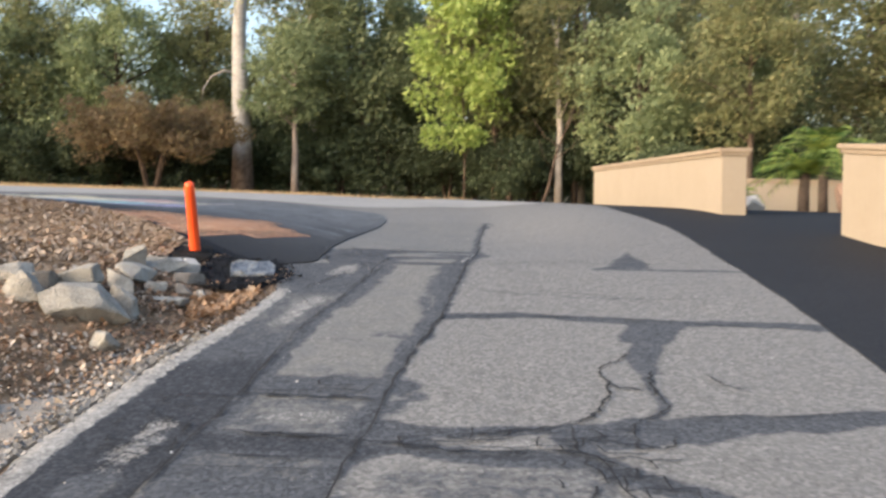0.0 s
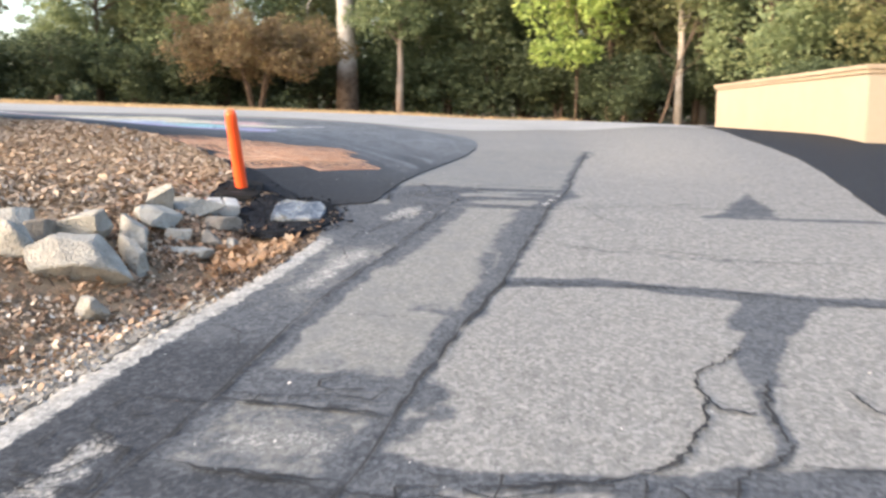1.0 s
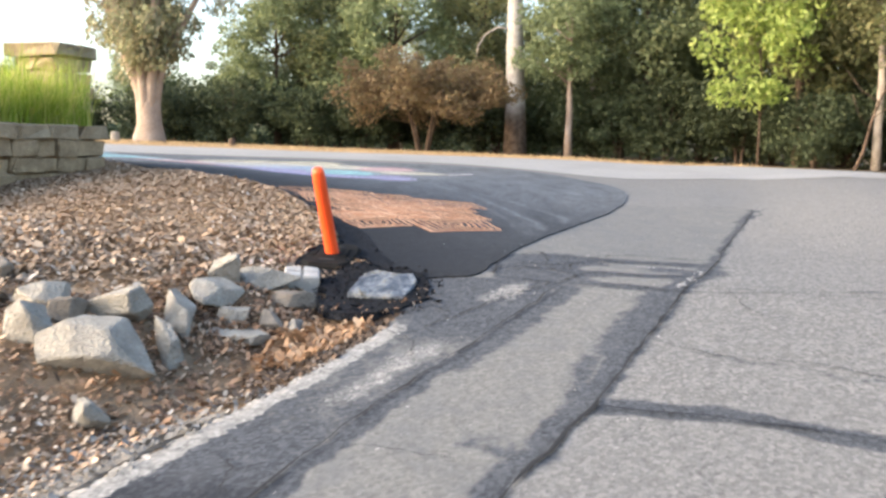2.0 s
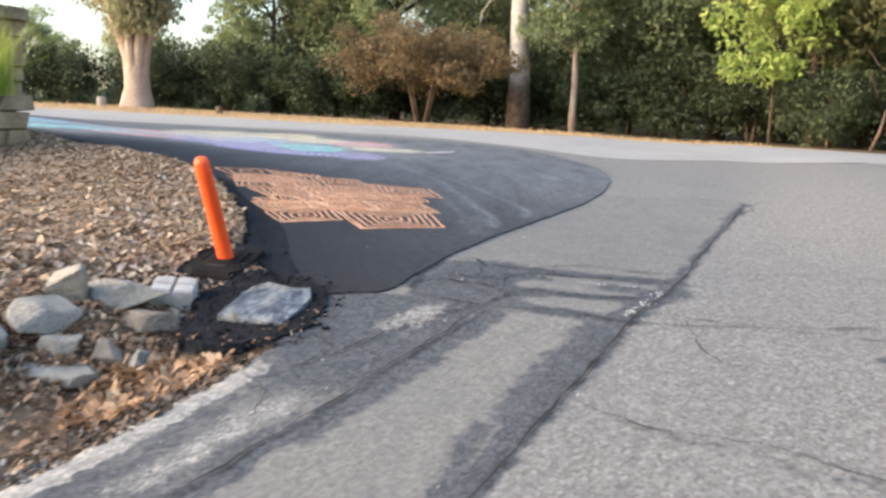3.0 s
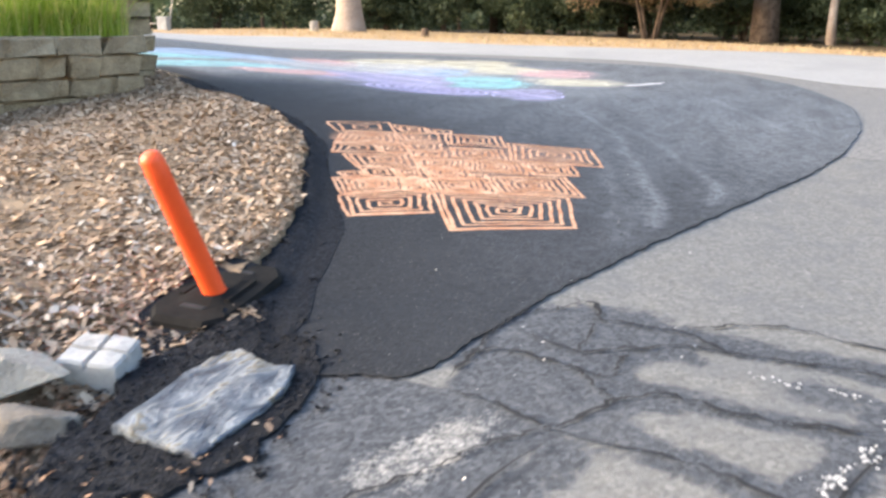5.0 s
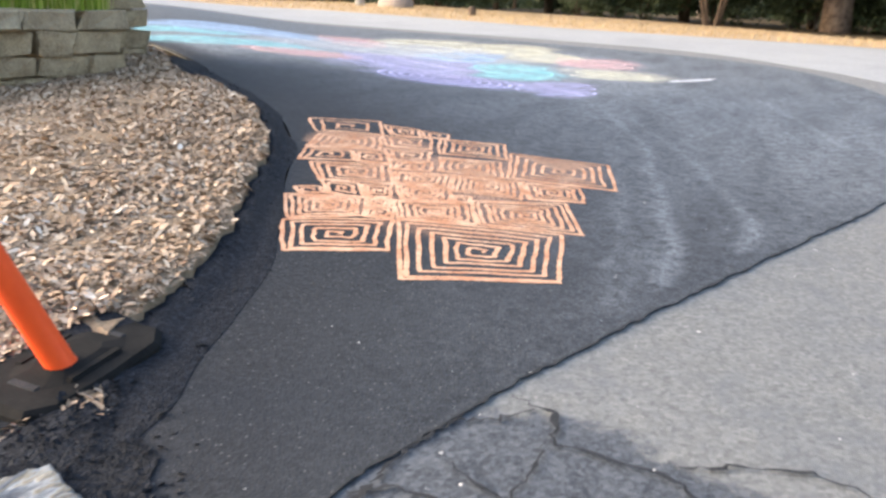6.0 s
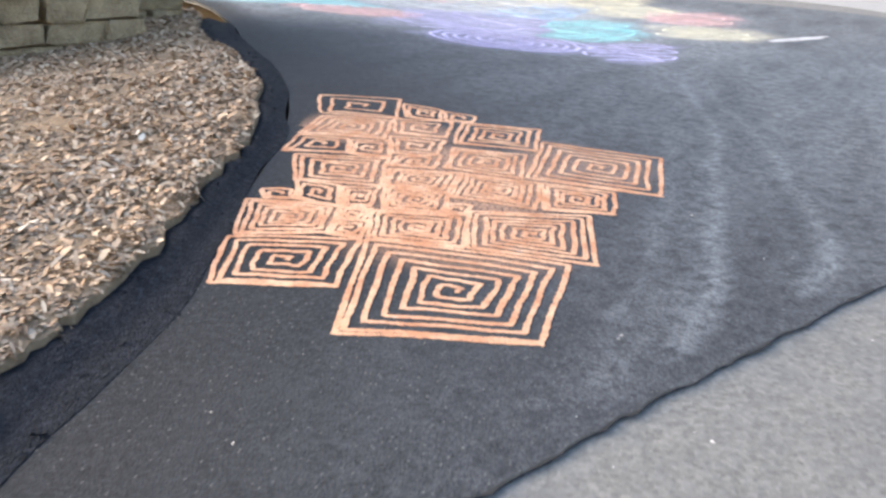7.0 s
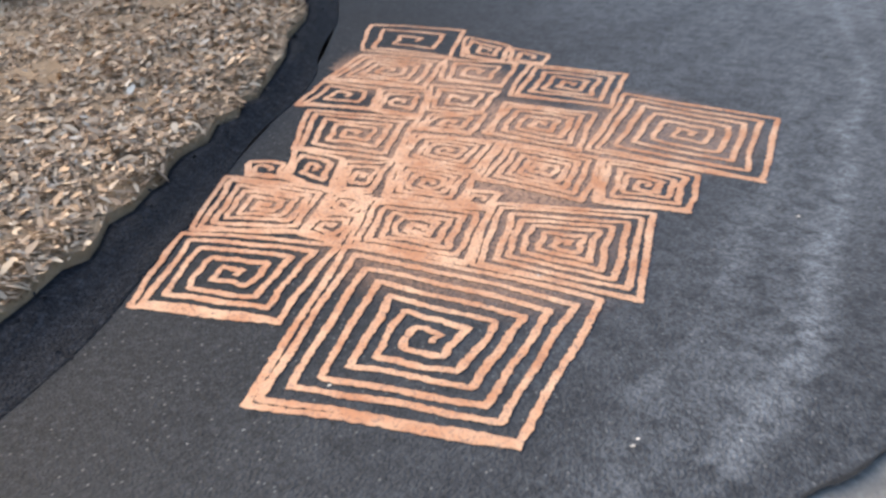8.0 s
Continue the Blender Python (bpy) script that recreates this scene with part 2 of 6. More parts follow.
M_EUCBARK = plain("eucalyptus_bark", (0.2, 0.18, 0.16), (0.56, 0.52, 0.47), 1.1, 0.9, 0.15, 0.9, 0.03)
nt = M_EUCBARK.node_tree
b = nt.nodes["Principled BSDF"]
co = nt.nodes.new("ShaderNodeNewGeometry").outputs["Position"]
sep = nt.nodes.new("ShaderNodeSeparateXYZ")
nt.links.new(co, sep.inputs[0])
rise = nt.nodes.new("ShaderNodeMath")
rise.operation = "MULTIPLY_ADD"
rise.inputs[1].default_value = 2.2
nt.links.new(noise_at(nt, 1.3, 5, 0.65, co), rise.inputs[0])
nt.links.new(sep.outputs["Z"], rise.inputs[2])
stocking = nt.nodes.new("ShaderNodeMapRange")
stocking.inputs[1].default_value, stocking.inputs[2].default_value = 4.3, 5.1
nt.links.new(rise.outputs[0], stocking.inputs[0])
was = b.inputs["Base Color"].links[0].from_socket
nt.links.new(mix(nt, stocking.outputs[0], ramp(nt, noise_at(nt, 6, 5, 0.6, co), [(0.3, (0.09, 0.065, 0.05)), (0.7, (0.24, 0.18, 0.145))]), was), b.inputs["Base Color"])
M_PALEBARK = plain("pale_bark", (0.22, 0.155, 0.12), (0.46, 0.37, 0.30), 1.6, 0.9, 0.15, 0.9, 0.03)
M_GREYBARK = plain("grey_bark", (0.16, 0.135, 0.115), (0.5, 0.44, 0.38), 1.3, 0.9, 0.15, 0.9, 0.03)
M_STONE = plain("quarry_stone", (0.2, 0.184, 0.158), (0.5, 0.465, 0.405), 6.0, 0.92, 0.15, 0.9, 0.045, 9)
M_DARKSTONE = plain("brown_stone", (0.12, 0.10, 0.08), (0.33, 0.28, 0.225), 6.0, 0.9, 0.2, 0.7, 0.02)
M_CHALKSTONE = plain("whitish_stone", (0.255, 0.247, 0.232), (0.495, 0.48, 0.458), 6.0, 0.9, 0.2, 0.5, 0.015)
M_BLOCK = plain("weathered_block", (0.182, 0.13, 0.0783), (0.611, 0.468, 0.291), 5.5, 0.95, 0.15, 1.0, 0.05, 9)
M_BLOCKTOP = plain("dark_cap_block", (0.164, 0.126, 0.0841), (0.45, 0.362, 0.24), 4.5, 0.95, 0.15, 0.9, 0.025)
M_SOIL = plain("planter_soil", (0.04, 0.028, 0.018), (0.10, 0.07, 0.045), 6.0, 0.95, 0.1, 0.8, 0.02)
M_STUCCO = plain("beige_stucco", (0.265, 0.216, 0.16), (0.302, 0.249, 0.189), 1.2, 0.92, 0.15, 0.25, 0.004)
M_CAP = plain("stucco_cap", (0.249, 0.193, 0.136), (0.31, 0.246, 0.177), 2.5, 0.9, 0.2, 0.3, 0.004)
M_ORANGE = plain("orange_plastic", (0.80, 0.075, 0.014), (0.86, 0.105, 0.02), 5.0, 0.45, 0.4, 0.05, 0.002)
M_RUBBER = plain("black_rubber", (0.006, 0.006, 0.006), (0.0195, 0.018, 0.0165), 9.0, 0.9, 0.08, 0.3, 0.004)
M_BOULDER = plain("reddish_boulder", (0.16, 0.09, 0.06), (0.34, 0.23, 0.17), 2.0, 0.95, 0.1, 0.8, 0.03)
M_BITS = plain("pale_bits", (0.3, 0.29, 0.27), (0.5, 0.48, 0.45), 9.0, 0.8, 0.3, 0.2, 0.003)


def chalk(name, a, b_col, cover=0.5, scale=26.0, pore=0.07):
    """Chalk rubbed on asphalt: it takes on the high grains and leaves pores dark."""
    m, nt, b, co = material(name, 0.97, 0.05)
    n1, n2 = noise_at(nt, scale * 3.4, 5, 0.7, co), noise_at(nt, scale * 0.25, 4, 0.6, co)
    c = ramp(nt, n2, [(0.35, a), (0.65, b_col)])
    gaps = ramp(nt, n1, [(cover - 0.14, (0, 0, 0)), (cover + 0.06, (1, 1, 1))])
    nt.links.new(mix(nt, gaps, (pore, pore, pore * 1.06), c), b.inputs["Base Color"])
    return m


M_CH_ORANGE = chalk("orange_chalk", (0.43, 0.205, 0.112), (0.60, 0.37, 0.235), 0.435, 30.0, 0.10)
M_CH = dict(
    blue=chalk("blue_chalk", (0.31, 0.464, 0.688), (0.447, 0.593, 0.757), 0.44, 12.0),
    cyan=chalk("cyan_chalk", (0.224, 0.568, 0.602), (0.396, 0.688, 0.688), 0.44, 12.0),
    violet=chalk("violet_chalk", (0.413, 0.387, 0.619), (0.533, 0.507, 0.722), 0.44, 12.0),
    pink=chalk("pink_chalk", (0.688, 0.396, 0.378), (0.74, 0.533, 0.499), 0.44, 12.0),
    yellow=chalk("yellow_chalk", (0.654, 0.602, 0.43), (0.74, 0.705, 0.568), 0.44, 12.0),
    white=chalk("white_chalk", (0.516, 0.516, 0.516), (0.688, 0.688, 0.688), 0.5, 12.0),
)


# ---- helpers of this scene ----
def part(name, bm, mat, parent=None, label="", smooth=False):
    me = bpy.data.meshes.new(name)
    bm.to_mesh(me)
    bm.free()
    return mesh_part(name, me, mat, parent, label, smooth)


def mesh_part(name, me, mat, parent=None, label="", smooth=False):
    if mat and not me.materials:
        me.materials.append(mat)
    if smooth:
        me.polygons.foreach_set("use_smooth", [True] * len(me.polygons))
    ob = new(name, me)
    ob.parent = parent
    if label:
        tagged(ob, label)
    return ob


def np_mesh(name, verts, k):
    """A mesh of separate k-sided faces, verts in order."""
    verts = np.asarray(verts, dtype=np.float32).reshape(-1, 3)
    n = len(verts)
    me = bpy.data.meshes.new(name)
    me.vertices.add(n)
    me.vertices.foreach_set("co", verts.ravel())
    me.loops.add(n)
    me.loops.foreach_set("vertex_index", np.arange(n, dtype=np.int32))
    me.polygons.add(n // k)
    me.polygons.foreach_set("loop_start", np.arange(0, n, k, dtype=np.int32))
    me.update(calc_edges=True)
    return me


def ss(a, b, v):
    v = np.clip((v - a) / (b - a), 0, 1)
    return v * v * (3 - 2 * v)


def level(x, y):
    """Height of the paved ground: a drive that climbs and eases off at a crest."""
    x, y = np.asarray(x, float), np.asarray(y, float)
    u = np.clip(y, None, 17.5) - 12.5
    prof = np.where(y < 12.5, -0.04 + 0.1 * np.maximum(y, -30), 1.21 + 0.1 * u - 0.01 * u * u)
    c = ss(7, 12, y) * 0.033
    xc = np.clip(x, -25, 25)
    dip = 0.26 * ss(8.6, 13.4, y + 0.6 * np.minimum(x, 0)) * (1 - ss(0.3, 2.6, x)) * (1 - ss(19.5, 28, y))
    return prof + np.where(x < 0, c * -xc * ss(0, 4.5, -xc), -c * xc) - dip


def smooth_line(pts, n=8, closed=False):
    """Catmull-Rom through pts."""
    p = [np.array(q, float) for q in pts]
    out, m = [], len(p)
    for i in range(m if closed else m - 1):
        a, b = p[i], p[(i + 1) % m]
        z = p[(i - 1) % m] if closed or i > 0 else 2 * a - b
        c = p[(i + 2) % m] if closed or i + 2 < m else 2 * b - a
        for k in range(n):
            t = k / n
            out.append(0.5 * (2 * a + (b - z) * t + (2 * z - 5 * a + 4 * b - c) * t * t + (3 * a - z - 3 * b + c) * t ** 3))
    if not closed:
        out.append(p[-1])
    return out


# where paving meets the bank
EDGE = smooth_line([(-2.6, -6), (-2.05, 1), (-1.9, 3.8), (-1.74, 5.4), (-1.6, 6.2), (-1.5, 7.0), (-1.45, 7.7), (-1.62, 8.35), (-2.0, 8.95), (-2.62, 9.79), (-2.93, 10.25),
                    (-3.36, 10.77), (-4.25, 11.69), (-5.07, 12.3), (-5.85, 12.72), (-6.98, 13.15), (-8.3, 13.75), (-10.5, 14.4), (-15, 14.6), (-30, 12)], 5)
EDGE_N = np.array(EDGE)


def edge_distance(x, y):
    """Signed distance to the bank's edge, positive on the bank."""
    x, y = np.atleast_1d(np.asarray(x, float)), np.atleast_1d(np.asarray(y, float))
    a, b = EDGE_N[:-1], EDGE_N[1:]
    d = b - a
    best, sign = np.full(x.shape, 1e9), np.ones(x.shape)
    for i in range(len(a)):
        t = np.clip(((x - a[i, 0]) * d[i, 0] + (y - a[i, 1]) * d[i, 1]) / (d[i] @ d[i]), 0, 1)
        ex, ey = x - a[i, 0] - t * d[i, 0], y - a[i, 1] - t * d[i, 1]
        dist = np.hypot(ex, ey)
        s = np.where(d[i, 0] * ey - d[i, 1] * ex > 0, 1.0, -1.0)
        near = dist < best
        best, sign = np.where(near, dist, best), np.where(near, s, sign)
    return best * sign


def bank(x, y):
    """Height of the planted bank: a shallow ditch beside the lower drive, a mulched mound above it."""
    d = edge_distance(x, y)
    x, y = np.atleast_1d(np.asarray(x, float)), np.atleast_1d(np.asarray(y, float))
    ditch = np.interp(d, [-1, 0, 0.12, 0.4, 0.6, 0.85, 1.4, 2.4, 5, 9], [-0.08, -0.045, -0.07, -0.14, -0.12, -0.02, 0.2, 0.34, 0.5, 0.6])
    berm = np.interp(d, [-1, 0, 0.1, 0.27, 1.0, 2.0, 4, 9], [-0.06, -0.025, 0.03, 0.09, 0.16, 0.25, 0.3, 0.3])
    low = np.interp(d, [-1, 0, 0.3, 1, 4, 9], [-0.05, -0.01, 0.05, 0.08, 0.12, 0.12])
    w, far = ss(8.1, 9.3, y), ss(5, 7.5, -x)
    up = ditch * (1 - w) + (berm * (1 - far) + low * far) * w
    up = up - 0.045 * np.exp(-((x + 2.54) ** 2 + (y - 9.1) ** 2) / 0.16)
    return level(x, y) + up


def loose(x, y, f=2.2, a=0.03):
    return np.array([noise.noise((px * f, py * f, 3.1)) * a + noise.noise((px * f * 4, py * f * 4, 7.7)) * a * 0.35 for px, py in zip(np.atleast_1d(x), np.atleast_1d(y))])


def drape(name, pts, off, mat, step=0.5, fn=level, skirt=0.03, parent=None, label="", category="pavement", rough=0.0):
    """A sheet with the outline pts laid on the ground fn, off metres above it, its rim turned down."""
    bm = bmesh.new()
    bm.faces.new([bm.verts.new((p[0], p[1], 0)) for p in pts])
    lo, hi = np.min(pts, axis=0), np.max(pts, axis=0)
    for ax in (0, 1):
        s = step
        v = math.floor(lo[ax] / s) * s + s
        while v < hi[ax]:
            no = (1, 0, 0) if ax == 0 else (0, 1, 0)
            co = (v, 0, 0) if ax == 0 else (0, v, 0)
            bmesh.ops.bisect_plane(bm, geom=bm.verts[:] + bm.edges[:] + bm.faces[:], plane_co=co, plane_no=no)
            v += s
    bmesh.ops.triangulate(bm, faces=bm.faces[:])
    bmesh.ops.recalc_face_normals(bm, faces=bm.faces[:])
    if sum(f.normal.z for f in bm.faces) < 0:
        bmesh.ops.reverse_faces(bm, faces=bm.faces[:])
    bm.verts.ensure_lookup_table()
    xs, ys = np.array([v.co.x for v in bm.verts]), np.array([v.co.y for v in bm.verts])
    zs = np.asarray(fn(xs, ys)) + off - (0.016 if fn is level else 0)
    if rough:
        zs = zs + loose(xs, ys, 2.2, rough)
    for v, z in zip(bm.verts, zs):
        v.co.z = z
    if skirt:
        rim = [e for e in bm.edges if e.is_boundary]
        for e in rim:
            e.smooth = False
        got = bmesh.ops.extrude_edge_only(bm, edges=rim)
        for v in got["geom"]:
            if isinstance(v, bmesh.types.BMVert):
                v.co.z -= skirt
    ob = part(name, bm, mat, parent, "", True)
    return tagged(ob, label, category, kind="structure") if not parent else ob


def wobble(pts, amp, rng, n=6, closed=False):
    """A finer line along pts with an uneven course."""
    q = smooth_line(pts, n, closed)
    return [np.array((p[0] + rng.uniform(-amp, amp), p[1] + rng.uniform(-amp, amp))) for p in q]


def ribbon_points(line, width, rng, uneven=0.35, taper=True):
    out, n = [], len(line)
    for i, p in enumerate(line):
        d = line[min(i + 1, n - 1)] - line[max(i - 1, 0)]
        d = d / (np.hypot(*d) + 1e-9)
        w = width / 2 * (1 + rng.uniform(-uneven, uneven))
        if taper:
            w *= min(1.0, 0.25 + min(i, n - 1 - i) * 0.3)
        nrm = np.array((-d[1], d[0]))
        out.append((p + nrm * w, p - nrm * w * (1 + rng.uniform(-uneven, uneven))))
    return out


def ribbon(name, lines, off, mat, parent=None, label="", smooth=False, rise=0.0):
    """Bands on the paving, each a list of left and right points."""
    bm = bmesh.new()
    for pairs in lines:
        prev = None
        for k, (a, b) in enumerate(pairs):
            cur = [bm.verts.new((q[0], q[1], float(level(q[0], q[1])) + off - 0.016 + rise * k / len(pairs))) for q in (a, b)]
            if prev:
                bm.faces.new((prev[0], prev[1], cur[1], cur[0]))
            prev = cur
    bmesh.ops.recalc_face_normals(bm, faces=bm.faces[:])
    for f in bm.faces:
        if f.normal.z < 0:
            f.normal_flip()
    return part(name, bm, mat, parent, label, smooth)


def tube(bm, pts, radii, n=8, cap=True, rng=None, lump=0.0):
    rings = []
    for i, (p, r) in enumerate(zip(pts, radii)):
        p = Vector(p)
        d = (Vector(pts[min(i + 1, len(pts) - 1)]) - Vector(pts[max(i - 1, 0)])).normalized()
        u = d.cross(Vector((0.31, 0.95, 0.05))).normalized()
        w = d.cross(u)
        ring = []
        for k in range(n):
            a = 2 * math.pi * k / n
            rr = r * (1 + (rng.uniform(-lump, lump) if rng else 0))
            ring.append(bm.verts.new(p + (u * math.cos(a) + w * math.sin(a)) * rr))
        rings.append(ring)
    for a, b in zip(rings, rings[1:]):
        for k in range(n):
            bm.faces.new((a[k], a[(k + 1) % n], b[(k + 1) % n], b[k]))
    if cap:
        bm.faces.new(rings[0][::-1])
        bm.faces.new(rings[-1])


def thing(name, label, category, at=(0, 0, 0), rz=0, group="", kind=""):
    e = new(name)
    e.empty_display_size = 0.1
    e.matrix_world = pose(*at, 0, 0, rz)
    return tagged(e, label, category, group, kind)


# ---- the ground and the paving ----
def ground_height(x, y):
    d = edge_distance(x, y)
    return np.where(d > -1.6, np.minimum(bank(x, y) - 0.06, level(x, y) - 0.3), level(x, y) - 0.06)


def axis(lo, hi, fine_lo, fine_hi, fine):
    a = list(np.arange(fine_lo, fine_hi + 1e-6, fine))
    s, v = fine, fine_hi
    while v < hi:
        s *= 1.35
        v += s
        a.append(v)
    s, v = fine, fine_lo
    while v > lo:
        s *= 1.35
        v -= s
        a.insert(0, v)
    return np.array(a)


gx, gy = axis(-900, 900, -30, 14, 1.0), axis(-700, 1200, -6, 46, 1.0)
X, Y = np.meshgrid(gx, gy)
Z = ground_height(X.ravel(), Y.ravel())
me = bpy.data.meshes.new("ground")
nx = len(gx)
me.from_pydata(np.stack([X.ravel(), Y.ravel(), Z], 1).tolist(), [],
               [(j * nx + i, j * nx + i + 1, (j + 1) * nx + i + 1, (j + 1) * nx + i) for j in range(len(gy) - 1) for i in range(nx - 1)])
tagged(mesh_part("ground", me, M_FLOOR, smooth=True), "brown earth and leaf litter under the trees", "ground", kind="structure")

rng = random.Random(5)
JOINT = [(-0.62, 1.99), (-0.44, 3.7), (-0.38, 4.14), (-0.27, 5.05), (-0.15, 5.83), (-0, 6.71), (0.11, 7.71), (0.21, 8.71), (0.38, 9.91), (0.5, 12.09), (0.69, 14.21)]
JOINT2 = [(-1.42, 2.0), (-1.22, 3.8), (-1.12, 4.74), (-1.02, 6.11), (-0.89, 7.0), (-0.76, 7.84), (-0.63, 8.79)]
FAR_EDGE = [(3.2, 30.5), (-2.8, 29.4), (-5.5, 29.0), (-8.2, 27.6), (-11.5, 26.5), (-15.0, 26.3), (-18.9, 25.8), (-22.5, 24.2), (-30, 20), (-60, 9)]
BLACK_EDGE = [(1.9, -5.0), (2.3, 1.0), (2.45, 3.5), (2.6, 5.16), (2.73, 6.41), (2.94, 9.12), (3.13, 11.2), (3.13, 12.6), (2.95, 14.6), (3.0, 16.5), (3.3, 19), (3.9, 24.7)]

# one sheet of old asphalt from the lower drive to the road that crosses above
road_outline = [(-1.9, -5)] + [(p[0] + 0.04, p[1]) for p in EDGE_N if -5 < p[1] and p[0] > -29][0:] + [(-60, 3)] + FAR_EDGE[::-1] + [(9, 31), (9, 24), (6.2, -5)]
drape("road", [tuple(map(float, p)) for p in road_outline], 0.0, M_OLD, 0.5, label="weathered grey asphalt drive with coarse pale aggregate", category="road")
# the crossing road above is more bleached
cross = smooth_line([(-60, 5.5), (-30, 14.9), (-21.5, 19.6), (-17, 21.9), (-11.65, 23.1), (-6.95, 23.74), (-4.24, 22.79), (-1.93, 21.78), (0.53, 22.58), (3.22, 20.6), (3.72, 25.13)], 5)
drape("upper_road", [tuple(p) for p in cross] + [(3.9, 30.2)] + FAR_EDGE, 0.008, M_FAR, 0.75, skirt=0, label="bleached pale asphalt road along the woods", category="road")

def line_distance(x, y, pts):
    best = np.full(x.shape, 1e9)
    pts = np.array(pts, float)
    for a, b in zip(pts[:-1], pts[1:]):
        d = b - a
        t = np.clip(((x - a[0]) * d[0] + (y - a[1]) * d[1]) / (d @ d + 1e-9), 0, 1)
        best = np.minimum(best, np.hypot(x - a[0] - t * d[0], y - a[1] - t * d[1]))
    return best


def band(x, y, pts, width, soft=0.06, amount=1.0):
    return amount * (1 - ss(width / 2 - soft, width / 2 + soft, line_distance(x, y, pts)))


def oval(x, y, cx, cy, rx, ry, turn=0, soft=0.35, amount=1.0):
    c, s = math.cos(radians(turn)), math.sin(radians(turn))
    u, v = (x - cx) * c + (y - cy) * s, -(x - cx) * s + (y - cy) * c
    return amount * (1 - ss(1 - soft, 1 + soft, (np.abs(u / rx) ** 3 + np.abs(v / ry) ** 3) ** (1 / 3)))


# the worn surface of the lower drive in detail, laid close over the road sheet
nxs, nys = np.arange(-2.4, 3.3, 0.04), np.arange(-4.9, 16.4, 0.045)
X, Y = np.meshgrid(nxs, nys)
x, y = X.ravel(), Y.ravel()
wx = x + 0.045 * np.array([noise.noise((a * 3.1, b * 3.1, 1.7)) + 0.6 * noise.noise((a * 8.3, b * 8.3, 4.2)) for a, b in zip(x, y)])
wy = y + 0.06 * np.array([noise.noise((a * 2.7, b * 2.7, 9.7)) + 0.6 * noise.noise((a * 7.9, b * 7.9, 6.2)) for a, b in zip(x, y)])
j1, j2 = np.interp(y, [q[1] for q in JOINT], [q[0] for q in JOINT]), np.interp(y, [q[1] for q in JOINT2], [q[0] for q in JOINT2])
in_strip = ss(-0.02, 0.02, x - j2) * ss(-0.02, 0.02, j1 - x) * (y < 8.9)
in_gut = ss(-0.02, 0.02, j2 - x) * (y < 8.95)
in_fill = ss(-0.03, 0.03, j1 - x) * ss(8.86, 8.92, y) * ss(14.55, 14.3, y)
fill_a = np.clip(in_strip + in_gut + in_fill, 0, 1)
tar_a = np.zeros_like(x)
for pts, w, soft, am in (
        ([(0.03, 6.63), (0.71, 6.65), (1.46, 6.47), (2.51, 6.3), (2.9, 6.24)], 0.17, 0.05, 0.85),
        ([(1.52, 6.36), (1.38, 5.95)], 0.38, 0.08, 0.8), ([(1.38, 5.95), (1.25, 5.5), (1.22, 5.24)], 0.19, 0.06, 0.8), ([(1.23, 5.23), (1.17, 4.91), (1.18, 4.62), (1.11, 4.46)], 0.075, 0.04, 0.7),
        ([(-0.31, 4.36), (0.01, 4.2), (0.32, 4.21), (0.63, 4.24)], 0.12, 0.06, 0.85), ([(-0.38, 4.06), (-0.12, 4.0), (0.19, 3.9), (0.6, 3.9)], 0.2, 0.07, 0.85), ([(-0.3, 4.3), (-0.2, 4.1)], 0.3, 0.08, 0.75), ([(1.0, 4.34), (1.75, 4.35), (2.8, 4.45)], 0.2, 0.06, 0.85), ([(1.2, 4.2), (1.55, 4.3)], 0.16, 0.07, 0.75),
        ([(0.63, 4.25), (0.64, 3.95), (0.78, 3.72), (0.93, 3.56), (1.15, 3.44), (1.5, 3.2)], 0.16, 0.07, 0.85), ([(-0.3, 4.55), (-0.15, 4.75)], 0.16, 0.1, 0.6),
        ([(q[0] - 0.05, q[1]) for q in JOINT if q[1] < 9.5], 0.15, 0.06, 0.78), ([(q[0] - 0.02, q[1]) for q in JOINT if q[1] > 9], 0.11, 0.06, 0.62),
        ([(-0.02, 7.5), (0.06, 8.2), (0.1, 8.75)], 0.32, 0.12, 0.72), ([(-0.16, 7.3), (-0.12, 6.7)], 0.16, 0.1, 0.6), ([(-0.4, 6.1), (-0.16, 6.04)], 0.2, 0.12, 0.52),
        ([(q[0] + 0.04, q[1]) for q in JOINT2], 0.13, 0.05, 0.75), ([(q[0] + 0.1, q[1]) for q in JOINT2 if q[1] > 6.5], 0.2, 0.08, 0.62),
        ([(-1.08, 4.98), (-0.3, 4.92)], 0.4, 0.12, 0.72), ([(-1.18, 4.1), (-0.42, 4.03)], 0.3, 0.07, 0.8), ([(-0.75, 3.4), (-0.45, 3.45)], 0.25, 0.14, 0.62),
        ([(0.2, 9.0), (0.36, 9.7)], 0.24, 0.1, 0.7), ([(-0.9, 9.74), (-0.45, 9.84), (0.0, 9.9), (0.36, 9.9)], 0.24, 0.09, 0.7), ([(-0.6, 9.3), (-0.2, 9.3), (0.3, 9.33)], 0.13, 0.06, 0.76), ([(-0.6, 8.95), (0.2, 8.86)], 0.2, 0.08, 0.7), ([(0.05, 9.6), (0.36, 9.55)], 0.3, 0.1, 0.6),
        ([(1.5, 8.66), (2.0, 8.62), (2.9, 8.58)], 0.1, 0.05, 0.8),
        ([(0.58, 13.3), (0.74, 14.4)], 0.2, 0.08, 0.66), ([(0.4, 7.5), (1.6, 7.2)], 0.1, 0.08, 0.45)):
    tar_a = np.maximum(tar_a, band(wx, wy, pts, w, soft, am))
